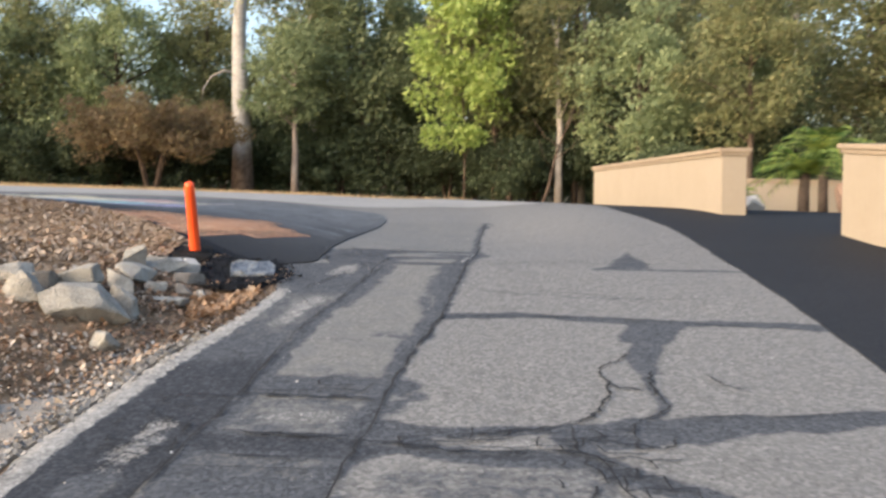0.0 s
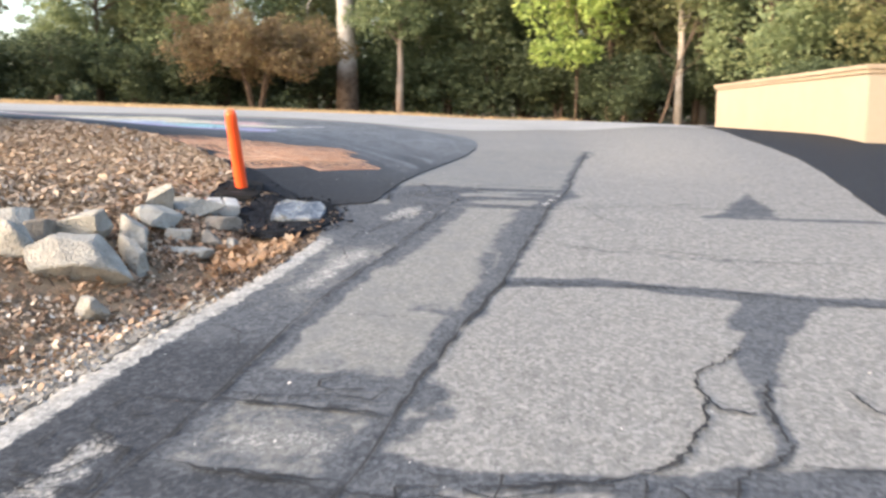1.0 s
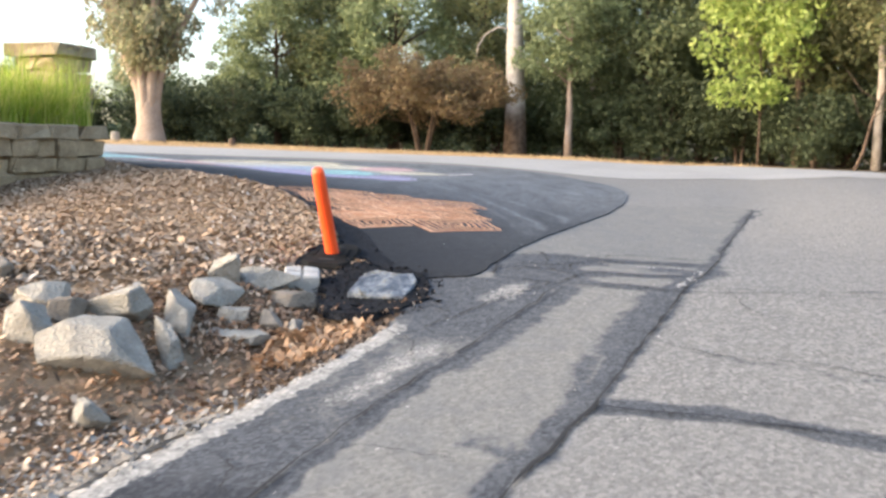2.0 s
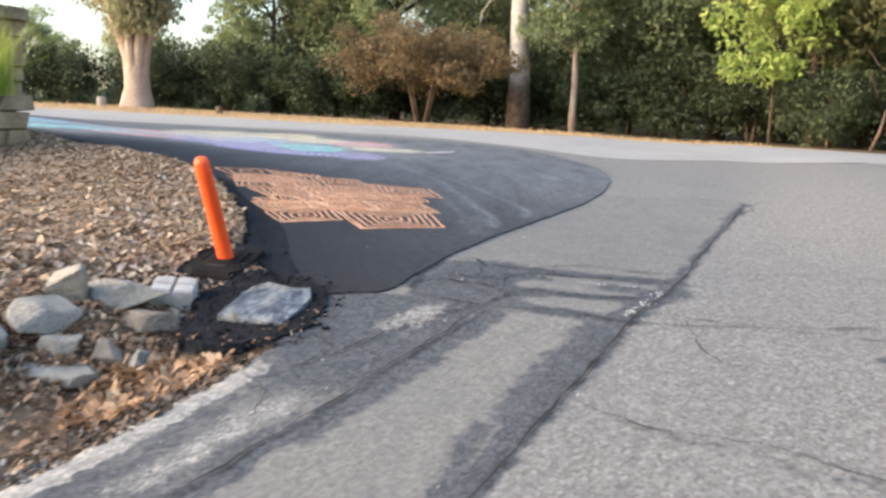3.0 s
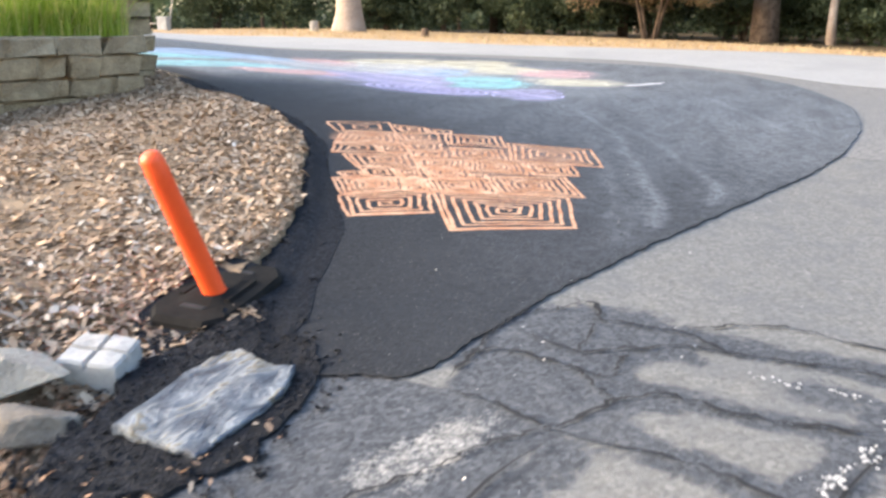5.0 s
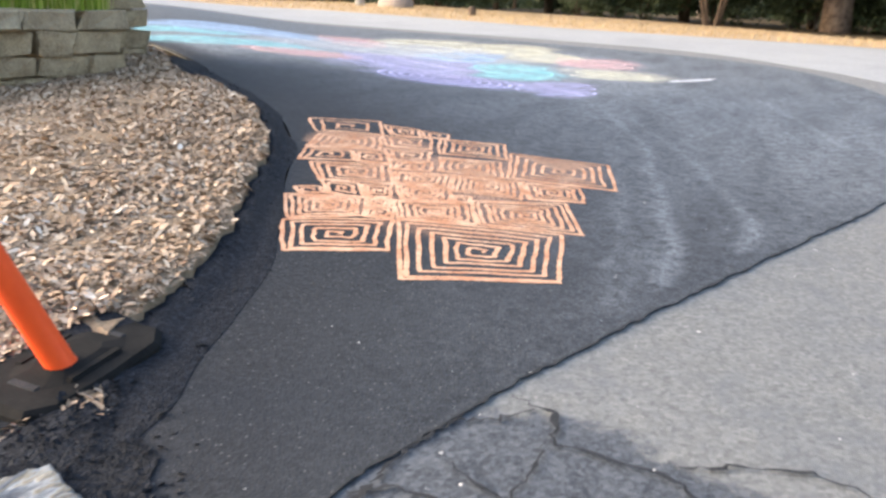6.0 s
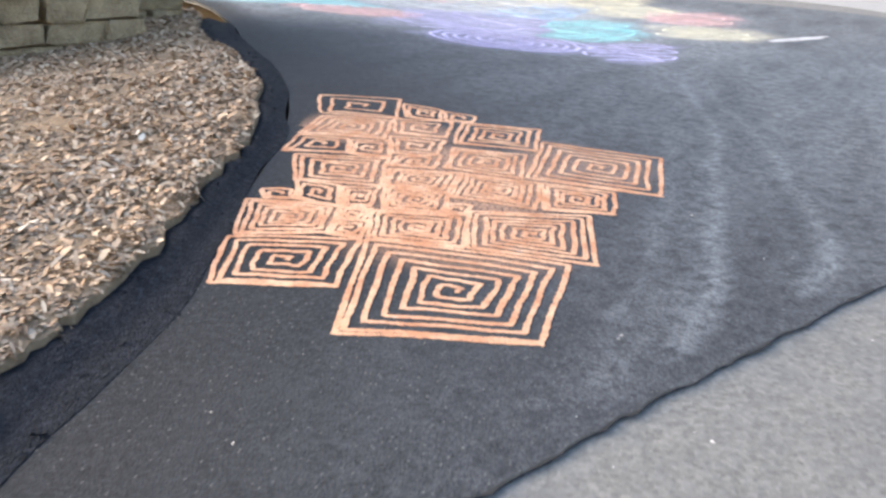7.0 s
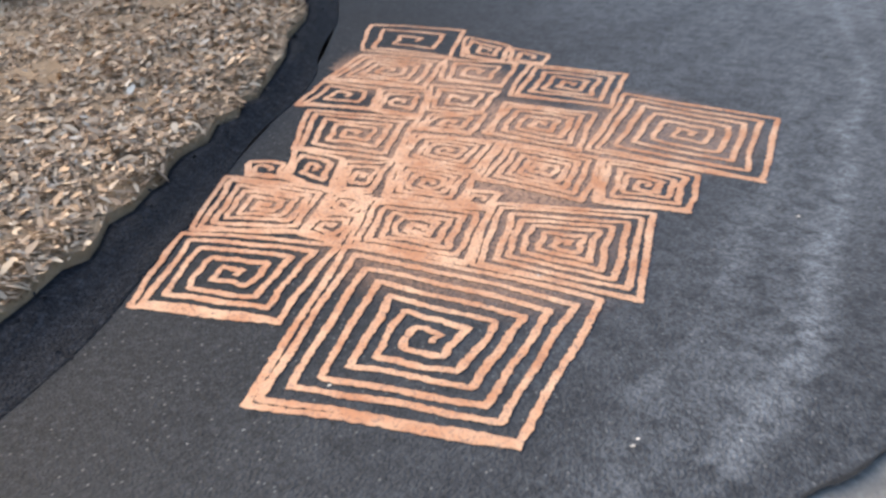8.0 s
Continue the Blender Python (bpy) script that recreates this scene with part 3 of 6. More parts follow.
tar_a = np.maximum(tar_a, 0.66 * ss(-0.05, 0.12, np.minimum.reduce([(wy - 8.64), (2.12 - wx) * 1.0, (0.914 * (wx - 1.46) - 0.405 * (wy - 8.64))])))
tar_a = np.maximum(tar_a, in_gut * np.interp(y, [0, 5.5, 6.0, 7.3, 7.6, 8.2, 8.9], [1.0, 1.0, 0.55, 0.4, 0.68, 0.78, 0.8]))
tar_a = np.maximum(tar_a, in_strip * np.interp(y, [0, 3.7, 4.0, 5.0, 5.6], [0.62, 0.58, 0.42, 0.45, 0.0]))
tar_a = np.maximum(tar_a, oval(wx, wy, 1.0, 4.2, 0.36, 0.17, 4, 0.25, 0.78))
tar_a = np.maximum(tar_a, oval(wx, wy, 0.3, 3.6, 0.7, 0.2, 0, 0.4, 0.4))
tar_a *= 1 - np.maximum.reduce([oval(wx, wy, -1.33, 3.55, 0.13, 0.22, -9, 0.6, 0.6), oval(wx, wy, -1.5, 3.0, 0.12, 0.25, -9, 0.6, 0.6)])
tar_a = np.maximum(tar_a, oval(wx, wy, -0.86, 9.42, 0.5, 0.56, 25, 0.25, 0.76))
tar_a *= np.interp(y, [6.9, 7.8], [1.0, 0.94])
tar_a *= np.where(y > 8.9, 1 - 0.8 * np.maximum(oval(wx, wy, -0.40, 9.47, 0.2, 0.085, 5, 0.3), oval(wx, wy, -0.2, 9.11, 0.3, 0.085, 0, 0.3)), 1)
rim_d = -edge_distance(wx, wy)
pale_a = np.maximum.reduce([0.6 * ss(-0.02, 0.02, rim_d) * ss(0.18, 0.1, rim_d) * ss(7.95, 7.4, y), oval(wx, wy, -1.12, 6.85, 0.11, 0.7, -9, 0.6, 0.5), oval(wx, wy, -0.94, 8.58, 0.15, 0.32, -18, 0.7, 0.5), oval(wx, wy, -1.42, 4.1, 0.1, 0.35, -9, 0.5, 0.5), oval(wx, wy, 0.33, 4.05, 0.2, 0.05, 0, 0.4, 0.5), oval(wx, wy, -0.72, 4.45, 0.25, 0.13, 0, 0.5, 0.42)])
# the gutter and two bands beside it are sealed with fresh tar
seal_a = in_gut * np.interp(y, [0, 5.2, 5.8], [0.85, 0.78, 0.2]) * ss(0.1, 0.16, rim_d)
for pts, w, soft, am in (([(-1.2, 4.1), (-0.42, 4.03)], 0.26, 0.06, 0.62), ([(q[0] + 0.02, q[1]) for q in JOINT2], 0.07, 0.04, 0.6), ([(q[0] - 0.02, q[1]) for q in JOINT if q[1] < 9.6], 0.06, 0.04, 0.6), ([(-0.38, 4.05), (-0.12, 3.98), (0.19, 3.9), (0.6, 3.92), (0.95, 3.55)], 0.1, 0.05, 0.6)):
    seal_a = np.maximum(seal_a, band(wx, wy, pts, w, soft, am))
seal_a *= 1 - np.maximum.reduce([oval(wx, wy, -1.4, 4.08, 0.06, 0.16, -9, 0.6, 0.8), oval(wx, wy, -1.47, 3.62, 0.09, 0.16, -9, 0.6, 0.8), oval(wx, wy, -1.5, 3.0, 0.12, 0.25, -9, 0.6, 0.7)])
keep = edge_distance(x, y) < 0.0
zz = level(x, y) - 0.011 + 0.0015 * loose(x, y, 6, 1.0)
idx = -np.ones(len(x), int)
nx = len(nxs)
quads = []
kk = keep.reshape(X.shape)
for j in range(len(nys) - 1):
    for i in range(nx - 1):
        if kk[j, i] and kk[j, i + 1] and kk[j + 1, i] and kk[j + 1, i + 1]:
            o = j * nx + i
            quads.append((o, o + 1, o + nx + 1, o + nx))
used = np.unique(np.array(quads).ravel())
idx[used] = np.arange(len(used))
me = bpy.data.meshes.new("drive_surface")
me.from_pydata(np.stack([x, y, zz], 1)[used].tolist(), [], idx[np.array(quads)].tolist())
for nm, arr in (("fill", fill_a), ("tar", tar_a), ("pale", pale_a), ("seal", seal_a)):
    at = me.attributes.new(nm, "FLOAT", "POINT")
    at.data.foreach_set("value", arr[used].astype(np.float32))
edge_line = [q for q in smooth_line([p for p in EDGE_N if -4 < p[1] < 8.9], 5)]
rows = []
for q in edge_line:
    z, jit = float(level(q[0], q[1])), rng.uniform(-0.022, 0.022)
    for o, dz in ((0.13, -0.0145), (0.06, -0.0098), (0.0, -0.012), (-0.02, -0.03), (-0.035, -0.13)):
        rows.append((q[0] + o + jit, q[1] - o * 0.3, z + dz))
em = bpy.data.meshes.new("drive_edge")
em.from_pydata(rows, [], [(5 * i + k, 5 * i + k + 1, 5 * i + k + 6, 5 * i + k + 5) for i in range(len(edge_line) - 1) for k in range(4)])
fade = np.array([float(ss(7.95, 7.4, q[1])) for q in edge_line])
for nm, arr in (("fill", np.ones(len(rows))), ("tar", np.repeat((1 - fade) * 0.75, 5)), ("pale", np.repeat(fade * np.array([0.64 + rng.uniform(-0.14, 0.1) for _ in edge_line]), 5))):
    at = em.attributes.new(nm, "FLOAT", "POINT")
    at.data.foreach_set("value", arr.astype(np.float32))
tagged(mesh_part("drive_edge", em, M_OLD, smooth=True), "worn pale edge of the drive beside the soil", "pavement edge", kind="structure")
tagged(mesh_part("drive_surface", me, M_OLD, smooth=True), "cracked pale asphalt drive with tarred bands and a trench strip", "pavement", kind="structure")

def blot(cx, cy, rx, ry, turn, rough=0.18, n=26, seed=0):
    r = random.Random(seed)
    ph = [r.uniform(0, 6.28) for _ in range(5)]
    c, s, out = math.cos(radians(turn)), math.sin(radians(turn)), []
    for i in range(n):
        a = 2 * math.pi * i / n
        k = 1 + rough * (math.sin(2 * a + ph[0]) * 0.5 + math.sin(3 * a + ph[1]) * 0.5 + math.sin(5 * a + ph[2]) * 0.35 + r.uniform(-0.35, 0.35))
        # squarish
        e = 1 / max(abs(math.cos(a)), abs(math.sin(a))) ** 0.55
        x, y = rx * k * e * math.cos(a), ry * k * e * math.sin(a)
        out.append((cx + c * x - s * y, cy + s * x + c * y))
    return out


# new asphalt in the bend
patch_out = wobble([(-1.79, 8.73), (-1.51, 8.87), (-1.3, 9.0), (-1.28, 9.4), (-1.25, 9.95), (-1.21, 10.5), (-1.17, 11.2), (-1.12, 12.0), (-1.05, 12.9), (-0.97, 13.8), (-0.96, 14.9), (-1.2, 16.6), (-1.95, 19.2), (-3.25, 21.4), (-5.4, 22.75),
                         (-8.72, 22.77), (-12.98, 22.3), (-17, 21.4), (-21, 19.2), (-29, 14.6)], 0.010, random.Random(3), 8)
patch_in = [p for p in EDGE_N if p[1] > 8.7 and p[0] > -28.5][::-1]


def dust_and_sheen(x, y):
    """Dust on the new asphalt: none by the berm, more towards the far side, where it also paints in grazing sheen."""
    return 0.185 * ss(0.1, 2.0, -edge_distance(x, y)) + 0.32 * ss(11.6, 16.5, y + 0.35 * x + 1)


sheet = drape("new_asphalt", [tuple(p) for p in patch_out] + [(p[0], p[1]) for p in patch_in], 0.016, M_BLACK, 0.3, label="smooth new black asphalt in the bend", category="pavement")
co_ = np.array([v.co[:] for v in sheet.data.vertices])
at = sheet.data.attributes.new("dust", "FLOAT", "POINT")
at.data.foreach_set("value", (0.9 * dust_and_sheen(co_[:, 0], co_[:, 1])).astype(np.float32))
# chalk patches: hue, place, half width, half depth, turn
CHALK_HUES = dict(blue=(0.36, 0.495, 0.684), cyan=(0.252, 0.594, 0.63), violet=(0.414, 0.387, 0.612), pink=(0.702, 0.396, 0.378), yellow=(0.666, 0.612, 0.432), white=(0.558, 0.576, 0.594))
CHALK_PATCHES = (
    ("white", -9.6, 18.6, 1.8, 2.0, 40), ("blue", -11.7, 17.3, 1.5, 1.2, 45), ("cyan", -9.6, 15.35, 1.1, 0.5, 45), ("cyan", -11.3, 15.7, 0.9, 0.45, 40), ("pink", -8.45, 15.65, 0.7, 0.5, 45),
    ("pink", -10.9, 18.9, 0.55, 1.4, 42), ("yellow", -10.2, 20.0, 1.0, 1.4, 38), ("violet", -7.7, 16.9, 0.9, 1.45, 38), ("violet", -6.13, 15.72, 0.75, 0.55, 38), ("cyan", -6.5, 17.6, 0.58, 1.1, 34),
    ("yellow", -9.0, 20.9, 0.75, 1.1, 34), ("blue", -8.3, 18.7, 0.6, 1.1, 34), ("pink", -6.75, 20.1, 0.6, 0.85, 30), ("yellow", -5.65, 18.72, 0.62, 0.72, 28), ("violet", -5.1, 16.45, 0.42, 0.68, 32), ("yellow", -7.7, 20.2, 0.6, 0.9, 30))
# its surface where the drawings are, with chalk dust in the tyre tracks
gxs, gys = np.arange(-13.2, -0.8, 0.05), np.arange(8.9, 22.6, 0.05)
X, Y = np.meshgrid(gxs, gys)
x, y = X.ravel(), Y.ravel()


def inside(poly, x, y):
    got, n = np.zeros(len(x), bool), len(poly)
    for i in range(n):
        (ax, ay), (bx, by) = poly[i], poly[(i + 1) % n]
        if ay != by:
            got ^= ((ay > y) != (by > y)) & (x < (bx - ax) * (y - ay) / (by - ay) + ax)
    return got


wob = np.array([noise.noise((a * 1.3, b * 1.3, 2.2)) for a, b in zip(x, y)])
fine_ = np.array([noise.noise((a * 3.5 + b * 1.2, b * 0.9 - a * 0.6, 8.2)) for a, b in zip(x, y)])
ux, uy = x + 0.06 * wob, y + 0.05 * wob
keep = inside([(float(q[0]), float(q[1])) for q in list(patch_out) + list(patch_in)], x, y) & (line_distance(x, y, patch_out) > 0.02) & (edge_distance(x, y) < -0.06)
dust_sheen_a = dust_and_sheen(x, y)
tracks = (
    ([(-5.9, 17.15), (-4.7, 15.98), (-3.53, 14.83), (-2.78, 13.86), (-2.22, 12.96), (-1.82, 12.23), (-1.58, 11.75), (-1.42, 11.3)], 0.17, 10, 0.64), ([(-2.05, 12.65), (-1.75, 12.05), (-1.5, 11.6), (-1.35, 11.1), (-1.33, 10.84), (-1.41, 10.66)], 0.13, 9, 0.42),
    ([(-4.63, 16.26), (-3.5, 15.1), (-2.32, 13.82), (-1.71, 13.0), (-1.45, 12.5), (-1.33, 12.0)], 0.16, 8, 0.75),
    ([(-4.1, 17.4), (-2.95, 16.2), (-2.03, 14.9), (-1.45, 13.9)], 0.16, 5, 0.75),
    ([(-4.49, 19.58), (-3.3, 18.1), (-2.3, 16.66), (-1.6, 15.6)], 0.3, 7, 0.8))
for pts, spread, n, amount in tracks:
    mid_line = np.array(smooth_line(pts, 5))
    for k in range(n):
        off = (k - (n - 1) / 2) / n * spread * 2 + rng.uniform(-0.03, 0.03)
        lo_ = rng.randint(0, 6)
        cut = mid_line[lo_:len(mid_line) - rng.randint(0, 5)] + np.array((off * 0.8, off * 0.6))
        dust_sheen_a = np.maximum(dust_sheen_a, band(ux, uy, cut, rng.uniform(0.03, 0.11), 0.06, amount * rng.uniform(0.4, 1.0)))
dust_sheen_a = np.maximum.reduce([dust_sheen_a, oval(x, y, -8.6, 18.0, 3.9, 3.2, 30, 0.5, 0.95), oval(x, y, -5.0, 17.6, 1.3, 1.9, 20, 0.6, 0.6)])
dust_sheen_a = dust_sheen_a * np.clip(0.92 + 0.4 * fine_, 0.5, 1) * ss(0.06, 0.5, -edge_distance(x, y))
nx = len(gxs)
kk = keep.reshape(X.shape)
quads = [(j * nx + i, j * nx + i + 1, (j + 1) * nx + i + 1, (j + 1) * nx + i) for j in range(len(gys) - 1) for i in range(nx - 1) if kk[j, i] and kk[j, i + 1] and kk[j + 1, i] and kk[j + 1, i + 1]]
used = np.unique(np.array(quads).ravel())
idx = -np.ones(len(x), int)
idx[used] = np.arange(len(used))
me = bpy.data.meshes.new("asphalt_surface")
me.from_pydata(np.stack([x, y, level(x, y) + 0.0016 - 0.0014 * (1 - ss(0.02, 0.15, np.minimum(line_distance(x, y, patch_out), -edge_distance(x, y))))], 1)[used].tolist(), [], idx[np.array(quads)].tolist())
at = me.attributes.new("dust", "FLOAT", "POINT")
at.data.foreach_set("value", dust_sheen_a[used].astype(np.float32))
at = me.attributes.new("rub", "FLOAT", "POINT")
rub_a = np.maximum.reduce([oval(ux, uy, -3.12, 12.0, 0.6, 0.5, 30, 0.25, 0.85), oval(ux, uy, -2.6, 11.5, 0.5, 0.4, 35, 0.3, 0.6), oval(ux, uy, -2.9, 12.75, 0.4, 0.34, 25, 0.3, 0.5), oval(ux, uy, -4.05, 12.2, 0.42, 0.3, 25, 0.25, 0.9), oval(ux, uy, -3.14, 11.12, 0.26, 0.15, 35, 0.25, 0.8)])
at.data.foreach_set("value", 0.8 * rub_a[used].astype(np.float32))
smudge = np.zeros((len(x), 3))
smudge_a = np.zeros(len(x))
for (hue, cx, cy, rx, ry, turn_), k in zip(CHALK_PATCHES, range(99)):
    ragged = 0.22 * np.array([noise.noise((a * 1.9, b * 1.9, 3.3 + k)) + 0.5 * noise.noise((a * 5.1, b * 5.1, k)) for a, b in zip(x, y)])
    cover = np.clip(oval(x + ragged, y + 1.3 * ragged, cx, cy, rx * 1.05, ry * 1.05, turn_, 0.32, 0.8), 0, 1)
    more = cover > smudge_a
    smudge[more] = CHALK_HUES[hue]
    smudge_a = np.maximum(smudge_a, cover)
at = me.attributes.new("smudge_amount", "FLOAT", "POINT")
at.data.foreach_set("value", smudge_a[used].astype(np.float32))
at = me.attributes.new("smudge", "FLOAT_VECTOR", "POINT")
at.data.foreach_set("vector", smudge[used].astype(np.float32).ravel())
tagged(mesh_part("asphalt_surface", me, M_BLACK, smooth=True), "new black asphalt dusted with chalk along tyre tracks", "pavement", kind="structure")

# fresh edge that slopes up against the mulch
berm_a = [p for p in EDGE_N if p[1] > 8.85 and p[0] > -8.3]
r2 = random.Random(8)
rim = smooth_line([(-2.3, 8.95), (-2.55, 9.25), (-2.78, 9.68), (-2.91, 9.88), (-3.17, 10.27), (-3.59, 10.76), (-3.95, 11.15), (-4.35, 11.58), (-5.29, 12.22), (-5.9, 12.48), (-6.8, 12.78), (-7.6, 13.05), (-8.3, 13.45)], 6)
berm_b = [q + np.array((r2.uniform(-0.03, 0.03), r2.uniform(-0.03, 0.03))) for q in rim]
seg = np.hypot(*np.diff(np.array(berm_a), axis=0).T)
run = np.concatenate([[0], np.cumsum(seg)])
run_b = np.concatenate([[0], np.cumsum(np.hypot(*np.diff(np.array(berm_b), axis=0).T))])
berm_a = [np.array([np.interp(f * run[-1], run, [q[k] for q in berm_a]) for k in (0, 1)]) for f in run_b / run_b[-1]]
berm_a = [q + np.array((0.22, -0.10)) * ss(8.95, 9.4, q[1]) * (1 - ss(10.3, 11.3, q[1])) + 0.05 * np.array((noise.noise((q[0] * 2.2, q[1] * 2.2, 5)), noise.noise((q[0] * 2.2, q[1] * 2.2, 9)))) for q in berm_a]
berm_b = [a + (b - a) * min(1.0, 0.25 + 0.15 * i) for i, (a, b) in enumerate(zip(berm_a, berm_b))]
bm = bmesh.new()
rows = []
for a, b in zip(berm_a, berm_b):
    row = []
    for k in range(6):
        q = a + (b - a) * k / 5
        z = float(bank(q[0], q[1])[0]) + 0.014 + 0.012 * noise.noise((q[0] * 5, q[1] * 5, 0))
        z = max(z, float(level(q[0], q[1])) + (0.004 if k == 0 else 0.012))
        if k == 5:
            z -= 0.03
        row.append(bm.verts.new((q[0], q[1], z)))
    rows.append(row)
for r0, r1 in zip(rows, rows[1:]):
    for k in range(5):
        bm.faces.new((r0[k], r0[k + 1], r1[k + 1], r1[k]))
bmesh.ops.recalc_face_normals(bm, faces=bm.faces[:])
if sum(f.normal.z for f in bm.faces) < 0:
    bmesh.ops.reverse_faces(bm, faces=bm.faces[:])
tagged(part("asphalt_berm", bm, M_BERM, smooth=True), "fresh black asphalt edge sloping up to the mulch", "pavement edge", kind="structure")

# new asphalt of the entrance beyond the gate walls
black = [tuple(p) for p in wobble(BLACK_EDGE, 0.012, rng, 6)] + [(4.35, 24.7), (8, 24), (16, 20), (16, 8), (16, -5)]
drape("entrance_asphalt", black, 0.012, M_BLACK, 0.8, label="new black asphalt apron by the gate walls", category="pavement")

# the bank: soil below, mulch above
wet = [q for q in EDGE_N if 6.4 < q[1] < 8.8]
drape("dark_soil", [(q[0] + 0.03, q[1]) for q in wet] + [(q[0] - 0.42 - 0.08 * math.sin(q[1] * 9), q[1] + 0.05) for q in wet[::-1]], 0.024, M_DARKSOIL, 0.15, bank, 0.05, label="dark damp soil along the edge of the drive", category="soil", rough=0.02)
soil = [tuple(p) for p in EDGE_N if p[1] < 9.6 and p[1] > -5] + [(-3.0, 9.0), (-3.6, 8.3), (-5, 8.1), (-9, 8.0), (-14, 8.4), (-14, -5)]
drape("bank_soil", soil, 0.0, M_DIRT, 0.3, bank, 0.05, label="brown soil of the bank beside the drive", category="soil", rough=0.03)
gravel = [(-2.05, -4.5)] + [(p[0] - 0.07, p[1]) for p in EDGE_N if -3 < p[1] < 6.3] + [(-1.95, 6.0), (-2.2, 5.2), (-2.7, 4.4), (-3.4, 3.0), (-4.5, 0), (-4.5, -4.5)]
drape("gravel_shoulder", gravel, 0.025, M_GRAVEL, 0.3, bank, 0.05, label="dusty pale gravel shoulder beside the drive", category="gravel", rough=0.025)
mulch_line = [tuple(p) for p in berm_b if p[1] > 9.0] + [(-8.6, 13.6), (-11, 13.8)]
mulch = mulch_line + [(-12, 8), (-10, 7.2), (-5, 7.75), (-3.8, 8.0), (-3.2, 8.3), (-2.85, 8.75)]
drape("mulch_bed", mulch, 0.02, M_DIRT, 0.3, bank, 0.05, label="bed of grey brown wood chip mulch on the bank", category="mulch", rough=0.03)

# dry verge along the woods
verge = [(3.2, 30.6)] + FAR_EDGE[1:] + [(-60, 16), (-30, 30), (-23, 36), (-16, 38.5), (-11.5, 38), (-8, 36), (-4, 32.5), (2, 31.8)]
drape("dry_verge", verge, 0.004, M_STRAW, 1.0, label="strip of dry orange grass beside the road", category="verge", rough=0.0)


# ---- cracks, joints and stains on the paving ----
def crack(pts, width, amp=0.012, n=7):
    return ribbon_points(wobble(pts, amp * 1.3, rng, n), width * 0.45, rng, 0.7)


